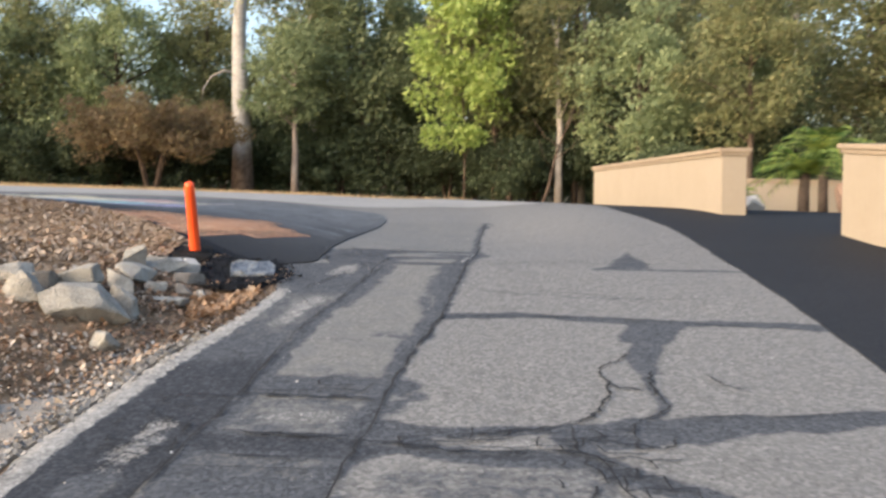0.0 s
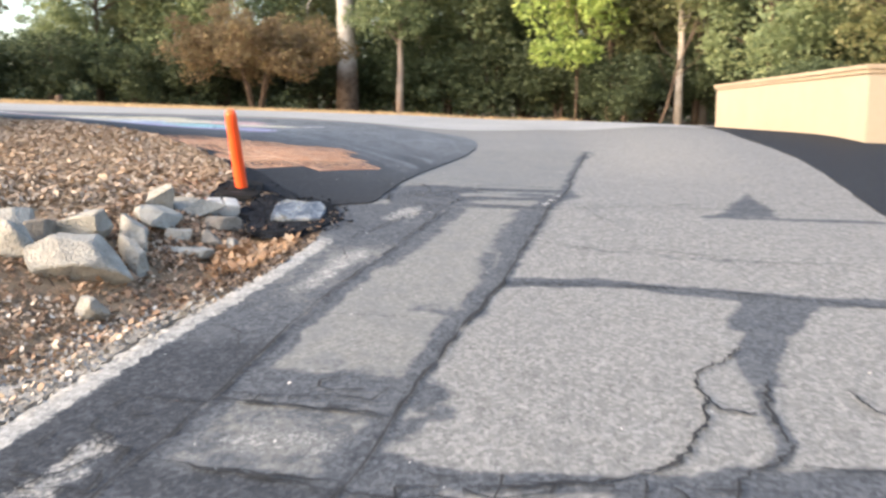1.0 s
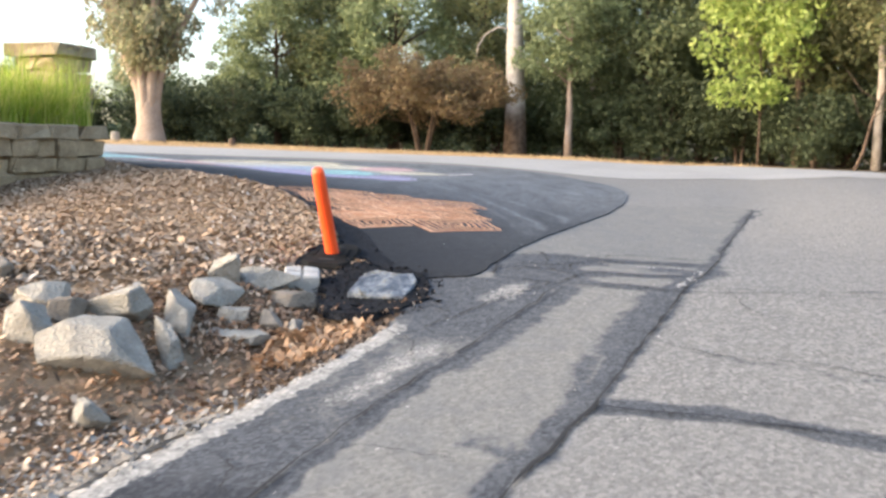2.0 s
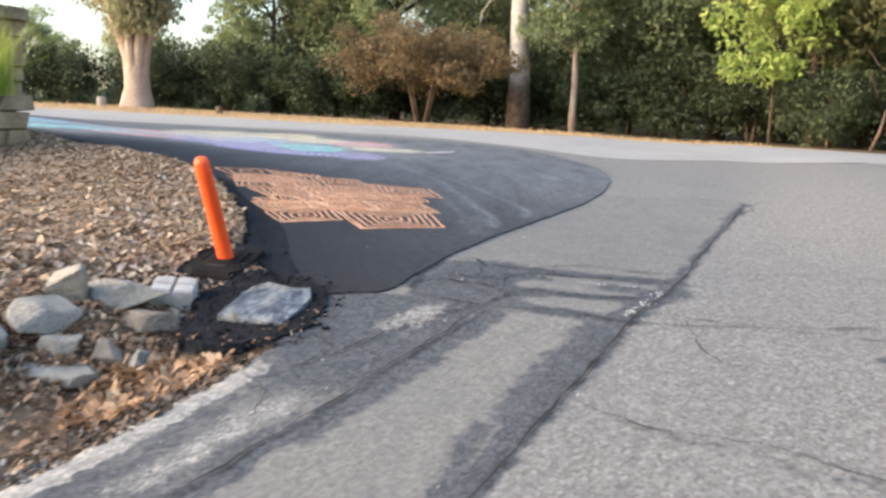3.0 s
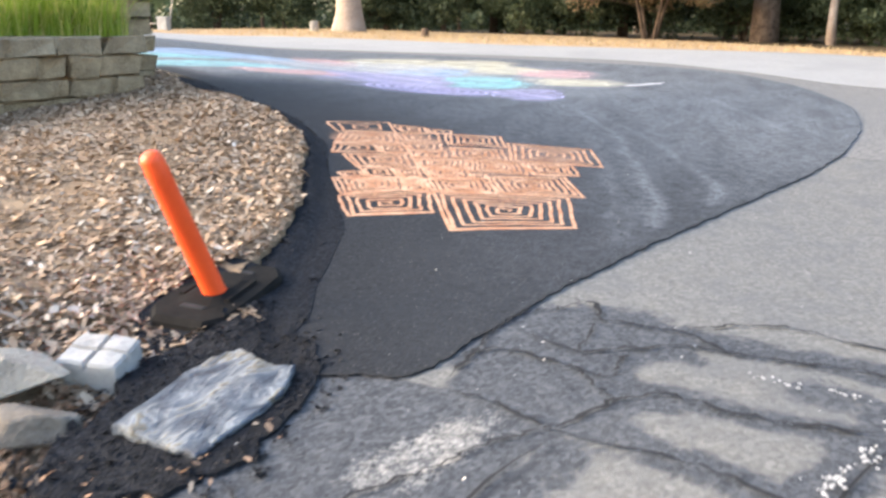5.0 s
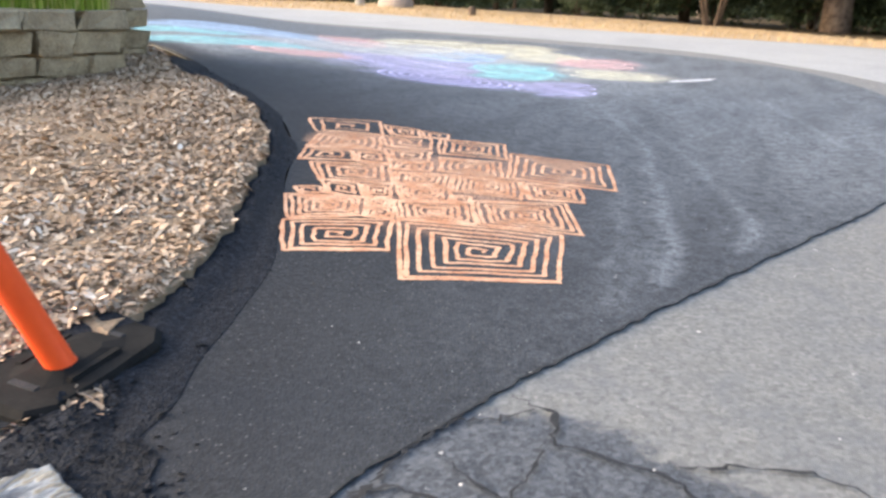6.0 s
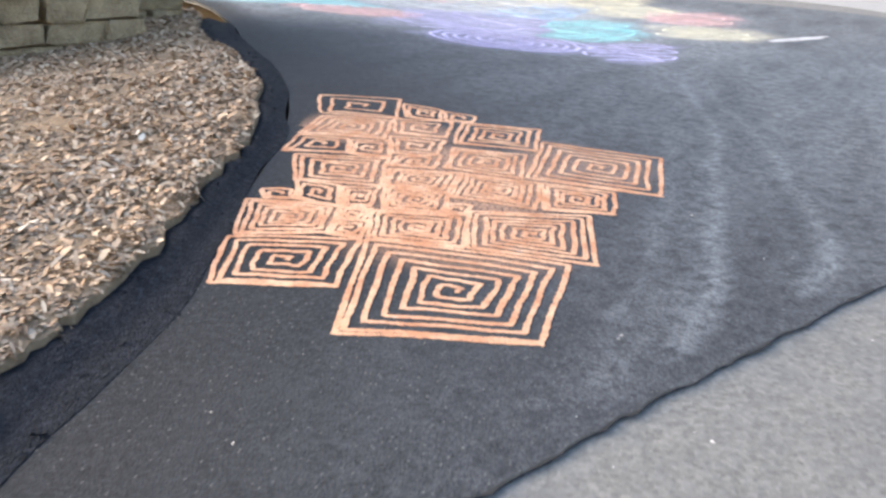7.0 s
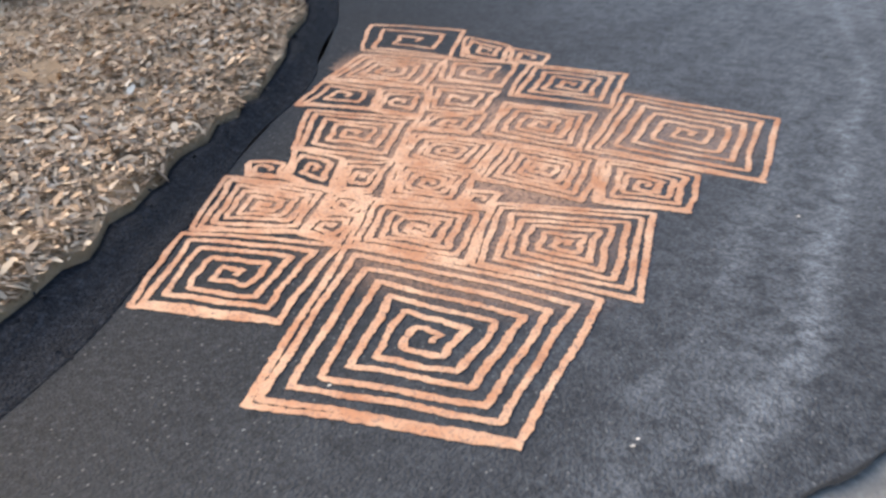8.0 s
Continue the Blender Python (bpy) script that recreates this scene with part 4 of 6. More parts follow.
cracks = [
    crack(JOINT, 0.03), crack(JOINT2, 0.022), crack([(-1.25, 8.95), (-0.9, 8.94), (-0.61, 8.88), (-0.15, 8.9), (0.22, 8.83), (0.78, 8.93), (1.56, 9.2), (2.4, 9.3)], 0.022),
    crack([(-1.04, 4.76), (-0.7, 4.73), (-0.3, 4.68)], 0.02), crack([(-1.5, 4.8), (-1.2, 4.76), (-1.04, 4.74)], 0.016),
    crack([(-1.0, 4.24), (-0.4, 4.1), (0.17, 4.1), (0.64, 4.22)], 0.02), crack([(-1.5, 3.84), (-1.0, 3.8), (-0.45, 3.75)], 0.016),
    crack([(0.0, 6.6), (0.6, 6.6), (1.3, 6.5), (2.0, 6.3), (2.6, 6.18)], 0.03),
    crack([(1.19, 5.61), (1.08, 5.42), (0.97, 5.31), (0.92, 5.09), (0.98, 4.9), (1.15, 4.84)], 0.03), crack([(0.94, 5.1), (0.91, 4.82), (0.84, 4.62), (0.78, 4.48), (0.67, 4.35), (0.4, 4.23), (0.03, 4.16)], 0.034),
    crack([(1.23, 5.23), (1.17, 4.91), (1.18, 4.62), (1.11, 4.46), (0.95, 4.3), (0.9, 4.0)], 0.026), crack([(1.54, 5.14), (1.56, 5.0), (1.61, 4.89), (1.7, 4.86)], 0.02), crack([(1.1, 4.42), (1.75, 4.42), (2.4, 4.5)], 0.02),
    crack([(-0.1, 3.4), (0.4, 3.3), (0.9, 3.25), (1.2, 2.9)], 0.02), crack([(0.7, 3.8), (0.78, 3.4), (0.9, 3.1)], 0.016),
    crack([(0.12, 7.7), (0.5, 7.5), (1.0, 7.45), (1.6, 7.2), (2.3, 7.2)], 0.014), crack([(0.5, 9.0), (0.7, 8.4), (0.9, 8.3)], 0.012),
    crack([(0.3, 9.05), (0.9, 9.0), (1.7, 8.95), (2.6, 9.0)], 0.016),
    crack([(-0.65, 8.9), (-0.57, 9.14), (-0.66, 9.22), (-0.83, 9.33), (-1.12, 9.33), (-1.27, 9.22)], 0.034), crack([(-1.17, 9.0), (-1.22, 9.26), (-1.24, 9.37), (-1.26, 9.55), (-1.24, 9.75)], 0.03),
    crack([(-1.1, 9.52), (-0.86, 9.46), (-0.7, 9.58), (-0.5, 9.74), (-0.32, 9.74)], 0.026), crack([(-1.2, 9.97), (-1.0, 9.95), (-0.91, 9.81), (-0.55, 9.87), (-0.32, 9.76), (0.03, 9.86), (0.36, 9.9)], 0.03),
    crack([(-0.64, 9.36), (-0.67, 9.46), (-0.69, 9.57)], 0.024), crack([(-0.57, 9.15), (-0.42, 9.29), (-0.1, 9.29), (0.27, 9.4)], 0.034), crack([(-0.59, 9.91), (-0.42, 10.05), (-0.22, 10.18), (0.14, 10.14), (0.4, 10.2)], 0.026),
    crack([(-1.25, 9.73), (-1.15, 9.8), (-1.1, 9.95)], 0.02), crack([(-0.83, 9.33), (-0.74, 9.3), (-0.63, 9.34)], 0.022), crack([(-0.96, 9.82), (-0.9, 9.66), (-0.86, 9.46)], 0.02),
    crack([(-1.11, 4.79), (-0.7, 4.74), (-0.33, 4.7)], 0.03), crack([(-1.24, 4.25), (-0.8, 4.19), (-0.4, 4.15)], 0.028), crack([(-1.19, 3.94), (-0.47, 3.9)], 0.026),
    crack([(-0.38, 4.1), (-0.12, 4.02), (0.19, 3.95), (0.58, 3.97), (0.8, 3.75)], 0.03), crack([(0.63, 4.27), (0.62, 3.92), (0.7, 3.6)], 0.026), crack([(0.64, 4.12), (0.9, 4.03), (1.05, 4.0), (1.1, 4.12)], 0.024),
    crack([(-0.65, 8.91), (-0.78, 8.72), (-0.86, 8.5), (-1.0, 8.2), (-1.1, 7.8)], 0.02), crack([(-1.4, 8.1), (-1.2, 8.0), (-1.14, 7.85), (-1.22, 7.6)], 0.018),
    crack([(-1.4, 7.5), (-1.2, 7.35), (-1.1, 7.1), (-1.25, 6.9)], 0.012), crack([(-1.45, 5.7), (-1.3, 5.6), (-1.2, 5.4), (-1.05, 5.5)], 0.012),
    crack([(-1.0, 5.9), (-0.7, 5.92), (-0.3, 5.86)], 0.008), crack([(-1.0, 14.4), (-0.4, 14.35), (0.3, 14.5), (0.75, 14.35)], 0.024),
    crack([(-0.95, 16.0), (0.0, 15.9), (0.7, 15.8)], 0.02), crack([(0.65, 10.3), (1.2, 10.5), (1.9, 10.4), (2.6, 10.55)], 0.012),
]
# nets of fine cracks where the surface has sunk
for cx, cy, rx, ry in ((-0.7, 4.92, 0.34, 0.18), (0.4, 4.08, 0.6, 0.16), (0.8, 3.6, 0.28, 0.36), (-1.38, 4.3, 0.2, 0.5)):
    gap = 0.105
    ni, nk = int(2 * rx / gap) + 1, int(2 * ry / gap) + 1
    nodes = {(i, k): np.array((cx - rx + i * gap + rng.uniform(-0.036, 0.036), cy - ry + k * gap + rng.uniform(-0.036, 0.036))) for i in range(ni) for k in range(nk)}
    for (i, k), q in nodes.items():
        for o in ((i + 1, k),) + (((i, k + 1),) if (i + k) % 2 else ()):
            out_of = math.hypot((q[0] - cx) / rx, (q[1] - cy) / ry)
            if o in nodes and rng.random() < 1.05 - 0.6 * out_of:
                m_pt = (q + nodes[o]) / 2 + np.array((rng.uniform(-0.01, 0.01), rng.uniform(-0.01, 0.01)))
                cracks.append(ribbon_points([q, m_pt, nodes[o]], 0.009, rng, 0.5, False))
tagged(ribbon("cracks", cracks, 0.0165, M_CRACK), "black cracks and open joints in the asphalt", "cracks", kind="stuff")
# thin dark seam round the new asphalt
tagged(ribbon("asphalt_seam", [ribbon_points(wobble(patch_out[2:80], 0.006, rng, 2), 0.009, rng, 0.8)], 0.0175, M_CRACK), "thin dark seam along the new asphalt", "seam", kind="stuff")

white = []
for cx, cy, sx, sy, n in ((0.2, 9.0, 0.014, 0.05, 34), (0.25, 9.2, 0.012, 0.04, 16), (0.31, 9.5, 0.012, 0.05, 12), (0.1, 9.62, 0.05, 0.02, 16), (-0.12, 9.6, 0.05, 0.018, 14), (0.3, 9.35, 0.03, 0.16, 14)):
    for _ in range(n):
        x, y, big = cx + rng.gauss(0, sx), cy + rng.gauss(0, sy), rng.uniform(0.4, 1.1)
        white.append([(np.array((x + math.cos(a) * rng.uniform(0.004, 0.012) * big, y + math.sin(a) * rng.uniform(0.004, 0.014) * big)), np.array((x, y))) for a in np.linspace(0, 6.28, 7)])
tagged(ribbon("paint_spots", white, 0.021, M_BITS), "splashes of white paint on the asphalt joint", "paint spots", kind="stuff")


# ---- chalk drawings ----
def spiral_pairs(c, turns, w, seed):
    """A square spiral inside the four corners c, from the rim to the middle."""
    r = random.Random(seed)
    c = [np.array(q, float) for q in c]
    mid = sum(c) / 4
    n = (turns + (1 if turns > 3 else 0)) * 4
    pts = []
    for i in range(n + 1):
        f = 1.0 if i < 4 else max(0.05, 1 - (i - 3.0) / (n - 2.2))
        pts.append(mid + (c[(i + 2) % 4] - mid) * f)
    line = []
    for a, b in zip(pts, pts[1:]):
        k = max(2, int(np.hypot(*(b - a)) / 0.013))
        nrm = np.array((-(b - a)[1], (b - a)[0])) / (np.hypot(*(b - a)) + 1e-9)
        bow = r.uniform(-0.011, 0.011)
        wav, ph = r.uniform(1.5, 3.5), r.uniform(0, 6)
        for j in range(k):
            t = j / k
            line.append(a + (b - a) * t + nrm * (bow * math.sin(math.pi * t) + 0.003 * math.sin(wav * 4 * t + ph) + r.uniform(-0.002, 0.002)))
    line.append(pts[-1])
    out, m, press = [], len(line), r.uniform(0.05, 0.13)
    for i, p in enumerate(line):
        d = line[min(i + 1, m - 1)] - line[max(i - 1, 0)]
        d = d / (np.hypot(*d) + 1e-9)
        ww = w / 2 * (0.97 + press * math.sin(i * 0.11) + r.uniform(-0.2, 0.2))
        nrm = np.array((-d[1], d[0]))
        out.append((p + nrm * ww, p - nrm * ww))
    return out


drawing = thing("chalk_drawing", "orange chalk drawing of nested square spirals on black asphalt", "chalk drawing", (0, 0, 0))


def spiral(ax, ay, bx, by, cx, cy, dx, dy, turns, w=0.0255):
    ribbon("spiral", [spiral_pairs([(ax, ay), (bx, by), (cx, cy), (dx, dy)], turns, w, int(ax * 900 + ay * 77))], 0.0205, M_CH_ORANGE, drawing)


spiral(-2.76, 11.12, -2.02, 11.61, -1.64, 11, -2.2, 10.51, 6, 0.025)
spiral(-3.22, 10.7, -2.78, 11.1, -2.48, 10.75, -2.88, 10.41, 4)
spiral(-2.71, 11.71, -2.33, 12.15, -1.94, 11.71, -2.41, 11.4, 6, 0.024)
spiral(-3.01, 11.36, -2.68, 11.67, -2.42, 11.39, -2.76, 11.13, 5)
spiral(-3.54, 11, -3.15, 11.28, -2.93, 11.05, -3.22, 10.74, 5)
spiral(-3.13, 11.27, -3.03, 11.37, -2.94, 11.24, -3.03, 11.16, 3)
spiral(-3.02, 11.13, -2.92, 11.27, -2.79, 11.12, -2.94, 11.03, 3)
spiral(-3.6, 11.13, -3.49, 11.23, -3.38, 11.17, -3.49, 11.07, 2)
spiral(-3.58, 11.33, -3.37, 11.44, -3.13, 11.27, -3.38, 11.17, 3)
spiral(-3.35, 11.44, -3.23, 11.58, -3.05, 11.39, -3.13, 11.27, 3)
spiral(-3.93, 11.56, -3.54, 11.91, -3.22, 11.61, -3.59, 11.32, 4)
spiral(-3.41, 11.81, -3.14, 12.07, -2.95, 11.81, -3.24, 11.62, 4)
spiral(-3.22, 11.61, -2.96, 11.81, -2.78, 11.6, -3, 11.41, 4)
spiral(-3.13, 12.08, -2.79, 12.31, -2.54, 12, -2.91, 11.78, 5)
spiral(-2.85, 11.69, -2.76, 11.78, -2.69, 11.68, -2.78, 11.61, 2)
spiral(-2.78, 12.32, -2.47, 12.53, -2.27, 12.28, -2.52, 12.03, 4)
spiral(-3.27, 12.91, -2.69, 13.3, -2.28, 12.71, -2.88, 12.32, 5)
spiral(-3.48, 12.35, -3.16, 12.62, -2.88, 12.29, -3.25, 12.06, 4)
spiral(-3.83, 12.78, -3.47, 13.11, -3.17, 12.74, -3.54, 12.42, 4)
spiral(-3.86, 12.19, -3.61, 12.41, -3.42, 12.19, -3.61, 11.99, 3)
spiral(-3.55, 11.99, -3.42, 12.19, -3.27, 12.01, -3.45, 11.84, 3)
spiral(-4.13, 12.46, -3.88, 12.73, -3.64, 12.46, -3.89, 12.26, 3)
spiral(-4.09, 12.86, -3.9, 12.96, -3.79, 12.84, -3.92, 12.71, 2)
spiral(-4.39, 12.77, -4.12, 12.87, -3.93, 12.69, -4.12, 12.56, 3)
spiral(-4.92, 12.46, -4.49, 12.83, -4.11, 12.5, -4.53, 12.18, 3)
spiral(-4.46, 12.14, -4.11, 12.42, -3.83, 12.14, -4.24, 11.8, 4)
spiral(-4.22, 11.79, -3.96, 11.96, -3.75, 11.8, -4.03, 11.54, 3)
spiral(-3.93, 11.96, -3.8, 12.13, -3.54, 11.93, -3.74, 11.79, 3)

art = thing("chalk_scribbles", "smudged chalk scribbles in blue, pink, violet and yellow", "chalk drawing", (0, 0, 0))


def scribble(colour, cx, cy, rx, ry, turn, lines=14, w=0.05, seed=1):
    """To and fro strokes of chalk within an oval."""
    r = random.Random(seed)
    c, s = math.cos(radians(turn)), math.sin(radians(turn))
    run = []
    for i in range(lines):
        v = -1 + 2 * (i + 0.5) / lines + r.uniform(-0.06, 0.06)
        half = math.sqrt(max(0.05, 1 - v * v)) * r.uniform(0.7, 1.1)
        row = []
        for k in range(7):
            u = -half + 2 * half * k / 6
            px, py = rx * (u + r.uniform(-0.03, 0.03)), ry * (v + 0.12 * math.sin(u * 3 + i) + r.uniform(-0.04, 0.04))
            row.append(np.array((cx + c * px - s * py, cy + s * px + c * py)))
        run += row[::-1] if i % 2 else row
    ribbon("scribble", [ribbon_points(smooth_line(run, 3), w, r, 0.4)], 0.0195 + 0.0004 * (seed % 7), M_CH[colour], art, rise=0.002)


def rings(colour, cx, cy, rx, ry, turn, n, w=0.035, seed=1):
    r = random.Random(seed)
    c, s = math.cos(radians(turn)), math.sin(radians(turn))
    pts = []
    for k in range(28 * n):
        a, f = 2 * math.pi * k / 28, 1 - k / (28 * n) * 0.85
        px, py = rx * f * math.cos(a) * (1 + r.uniform(-0.02, 0.02)), ry * f * math.sin(a)
        pts.append(np.array((cx + c * px - s * py, cy + s * px + c * py)))
    ribbon("scribble", [ribbon_points(pts, w, r, 0.3, False)], 0.023, M_CH[colour], art, rise=0.001)


for k, (hue, cx, cy, rx, ry, turn_) in enumerate(CHALK_PATCHES):
    if (cx, cy) == (-6.13, 15.72):
        rings(hue, cx, cy, 0.86, 0.66, turn_, 6, 0.04, 10)
    else:
        scribble(hue, cx, cy, rx, ry, turn_ + (k * 37 % 50) - 25, int(ry * 13), 0.032, k + 1)
scribble("white", -4.7, 19.25, 0.62, 0.09, 85, 5, 0.04, 18)


# ---- the orange marker post ----
post = thing("marker_post", "leaning orange plastic delineator post on a black rubber base", "marker post", (-2.535, 9.1, 0.0))
pz = 0.888
post.location.z = pz
tilt = Matrix.Rotation(radians(3.4), 4, "Y") @ Matrix.Rotation(radians(25.7), 4, "X")
bm = bmesh.new()
shape = [(0.13, -0.34), (0.20, -0.25), (0.21, 0.0), (0.20, 0.25), (0.13, 0.34), (-0.13, 0.34), (-0.20, 0.25), (-0.21, 0.0), (-0.20, -0.25), (-0.13, -0.34)]
loops = []
for z, k in ((-0.03, 1.0), (0.02, 1.0), (0.045, 0.93), (0.05, 0.6), (0.065, 0.35)):
    loops.append([bm.verts.new((x * k, y * k, z)) for x, y in shape])
for a, b in zip(loops, loops[1:]):
    for i in range(10):
        bm.faces.new((a[i], a[(i + 1) % 10], b[(i + 1) % 10], b[i]))
bm.faces.new(loops[0][::-1])
bm.faces.new(loops[-1])
turn = pose(-0.03, 0.02, 0.026, 8, 3, 15)
bm.transform(turn)
base = part("base", bm, M_RUBBER, post, "dusty black rubber base with hand slots")
for sx in (-1, 1):
    bm = bmesh.new()
    bmesh.ops.create_cube(bm, size=1)
    bm.transform(turn @ Matrix.Translation((0, sx * 0.205, 0.047)) @ Matrix.Diagonal((0.13, 0.035, 0.014, 1)))
    bmesh.ops.bevel(bm, geom=bm.edges[:], offset=0.005, segments=1, affect="EDGES")
    part("hand_slot", bm, M_CRACK, base)
for sx in (-1, 1):
    bm = bmesh.new()
    bmesh.ops.create_cube(bm, size=1)
    bm.transform(turn @ Matrix.Translation((sx * 0.12, 0, 0.052)) @ Matrix.Diagonal((0.04, 0.25, 0.02, 1)))
    bmesh.ops.bevel(bm, geom=bm.edges[:], offset=0.008, segments=2, affect="EDGES")
    part("rib", bm, M_RUBBER, base)
bm = bmesh.new()
zs = [0.02, 0.06, 0.08, 0.39, 0.73, 0.755, 0.77, 0.815, 0.84, 0.85]
rs = [0.062, 0.062, 0.054, 0.052, 0.050, 0.052, 0.049, 0.048, 0.040, 0.02]
tube(bm, [(0, 0, z) for z in zs], rs, 20)
bm.transform(tilt)
part("tube", bm, M_ORANGE, post, "orange plastic tube", True)


# ---- rocks beside the drive ----
def rock_mesh(sx, sy, sz, seed, cuts=8):
    """A quarried stone: a lump cut by flat planes, its arrises slightly worn."""
    r = random.Random(seed)
    bm = bmesh.new()
    bmesh.ops.create_cube(bm, size=1)
    bm.transform(pose(0, 0, 0, r.uniform(-25, 25), r.uniform(-25, 25), r.uniform(0, 90)) @ Matrix.Diagonal((1.15, 1.15, 1.15, 1)))
    for i in range(cuts):
        n = Vector((r.gauss(0, 1), r.gauss(0, 1), r.gauss(0, 0.8) + 0.25)).normalized()
        co = n * r.uniform(0.30, 0.5)
        bmesh.ops.bisect_plane(bm, geom=bm.verts[:] + bm.edges[:] + bm.faces[:], plane_co=co, plane_no=n, clear_outer=True)
        rim = [e for e in bm.edges if e.is_boundary]
        if rim:
            bmesh.ops.contextual_create(bm, geom=rim)
    hull = bmesh.new()
    for v in bm.verts:
        hull.verts.new(v.co)
    bm.free()
    bm = hull
    got = bmesh.ops.convex_hull(bm, input=bm.verts[:])
    bmesh.ops.delete(bm, geom=[v for v in bm.verts if not v.link_faces], context="VERTS")
    bmesh.ops.dissolve_limit(bm, angle_limit=radians(4), verts=bm.verts[:], edges=bm.edges[:])
    bm.transform(Matrix.Diagonal((sx, sy, sz, 1)))
    bmesh.ops.bevel(bm, geom=bm.edges[:], offset=min(sx, sy, sz) * 0.045, segments=1, affect="EDGES")
    bmesh.ops.triangulate(bm, faces=bm.faces[:])
    bmesh.ops.subdivide_edges(bm, edges=[e for e in bm.edges if e.calc_length() > 0.06], cuts=1)
    for v in bm.verts:
        v.co += Vector((noise.noise(v.co * 9 + Vector((seed, 0, 0))), noise.noise(v.co * 9 + Vector((0, seed, 5))), noise.noise(v.co * 9 + Vector((3, 1, seed))))) * 0.012
    return bm


def rock(x, y, z, sx, sy, sz, rz=0, rx=0, ry=0, mat=M_STONE, label="angular grey stone lying on the bank", seed=1):
    bm = rock_mesh(sx * 0.76, sy * 0.76, sz * 0.8, seed)
    bm.transform(pose(0, 0, 0, rx, ry, rz))
    lo, hi = min(v.co.z for v in bm.verts), max(v.co.z for v in bm.verts)
    ob = part("rock", bm, mat)
    ob.location = (x, y - 0.05, min(z, float(bank(x, y - 0.05)[0]) - lo - 0.3 * (hi - lo)))
    return tagged(ob, label, "rock", "rocks along the bank")


rock(-2.64, 6.38, 0.9, 0.70, 0.46, 0.34, 22, 4, 6, seed=3, label="large angular grey stone at the foot of the bank")
rock(-2.31, 6.02, 0.9, 0.28, 0.23, 0.2, 20, 0, 0, seed=7, label="small grey stone in front of the large one")
rock(-2.80, 6.92, 0.95, 0.40, 0.30, 0.28, 30, 10, -15, seed=12, label="split grey stone with a pale face")
rock(-2.56, 7.12, 0.95, 0.50, 0.24, 0.28, -55, 14, 22, seed=14, label="tilted slab of pale grey stone")
rock(-2.42, 6.80, 0.9, 0.42, 0.2, 0.2, -50, 12, 22, seed=17, label="thin wedge of pale grey stone")
rock(-3.02, 6.34, 0.95, 0.34, 0.28, 0.26, 15, 5, 0, seed=21, label="rough grey stone in the row on the bank")
rock(-2.98, 6.66, 0.95, 0.26, 0.22, 0.22, 60, 0, 0, M_DARKSTONE, "brownish rough stone on the bank", 23)
rock(-3.22, 6.72, 1.0, 0.36, 0.28, 0.22, 20, 5, 0, seed=24)
rock(-3.55, 6.55, 1.0, 0.38, 0.28, 0.22, 75, 5, 0, seed=26)
rock(-3.85, 6.95, 1.1, 0.42, 0.3, 0.24, -10, 0, 10, M_DARKSTONE, "brownish rough stone on the bank", 28)
rock(-2.66, 7.54, 1.0, 0.42, 0.36, 0.27, 70, 0, 10, seed=45, label="broad pale grey stone in the row on the bank")
rock(-2.74, 7.90, 1.1, 0.36, 0.2, 0.3, 40, 12, -32, seed=29, label="upright wedge of grey stone")
rock(-2.64, 8.10, 1.0, 0.56, 0.3, 0.2, 30, 0, -6, seed=31, label="long flat slab of pale stone on the bank")
rock(-2.32, 8.03, 0.9, 0.38, 0.28, 0.2, 10, 0, 0, M_DARKSTONE, "brown rounded stone below the slab", 36)
rock(-2.22, 7.55, 0.9, 0.27, 0.22, 0.18, 40, 0, 0, M_DARKSTONE, "brown rounded stone among dead leaves", 38)
rock(-2.08, 7.66, 0.9, 0.21, 0.18, 0.15, 70, 0, 0, seed=40, label="small grey stone among dead leaves")
rock(-2.23, 7.27, 0.9, 0.44, 0.28, 0.1, 35, 0, 8, seed=41, label="flat pale stone in the ditch")
rock(-2.40, 7.43, 0.9, 0.22, 0.19, 0.17, 10, 0, 0, seed=43, label="small pale grey stone")
bm = bmesh.new()
cs = (-0.125, -0.115, -0.06, -0.012, -0.004, 0.004, 0.012, 0.06, 0.115, 0.125)
grid = []
for yy in cs:
    row = []
    for xx in cs:
        z = 0.058 - (0.012 if max(abs(xx), abs(yy)) > 0.12 else 0) - (0.03 if min(abs(xx), abs(yy)) < 0.006 else 0) + 0.008 * noise.noise((xx * 12, yy * 12, 0))
        row.append(bm.verts.new((xx * (1 + 0.06 * noise.noise((yy * 9, 1, 0))), yy * (0.93 + 0.06 * noise.noise((xx * 9, 5, 0))), z)))
    grid.append(row)
for a, b in zip(grid, grid[1:]):
    for k in range(9):
        bm.faces.new((a[k], a[k + 1], b[k + 1], b[k]))
got = bmesh.ops.extrude_edge_only(bm, edges=[e for e in bm.edges if e.is_boundary])
for v in got["geom"]:
    if isinstance(v, bmesh.types.BMVert):
        v.co.z = -0.11
bm.transform(pose(0, 0, 0, 10, 4, 28))
ob = part("rock", bm, M_CHALKSTONE)
ob.location = (-2.45, 8.39, 0.85)
tagged(ob, "whitish paving stone crossed by dark grooves", "rock", "rocks along the bank")

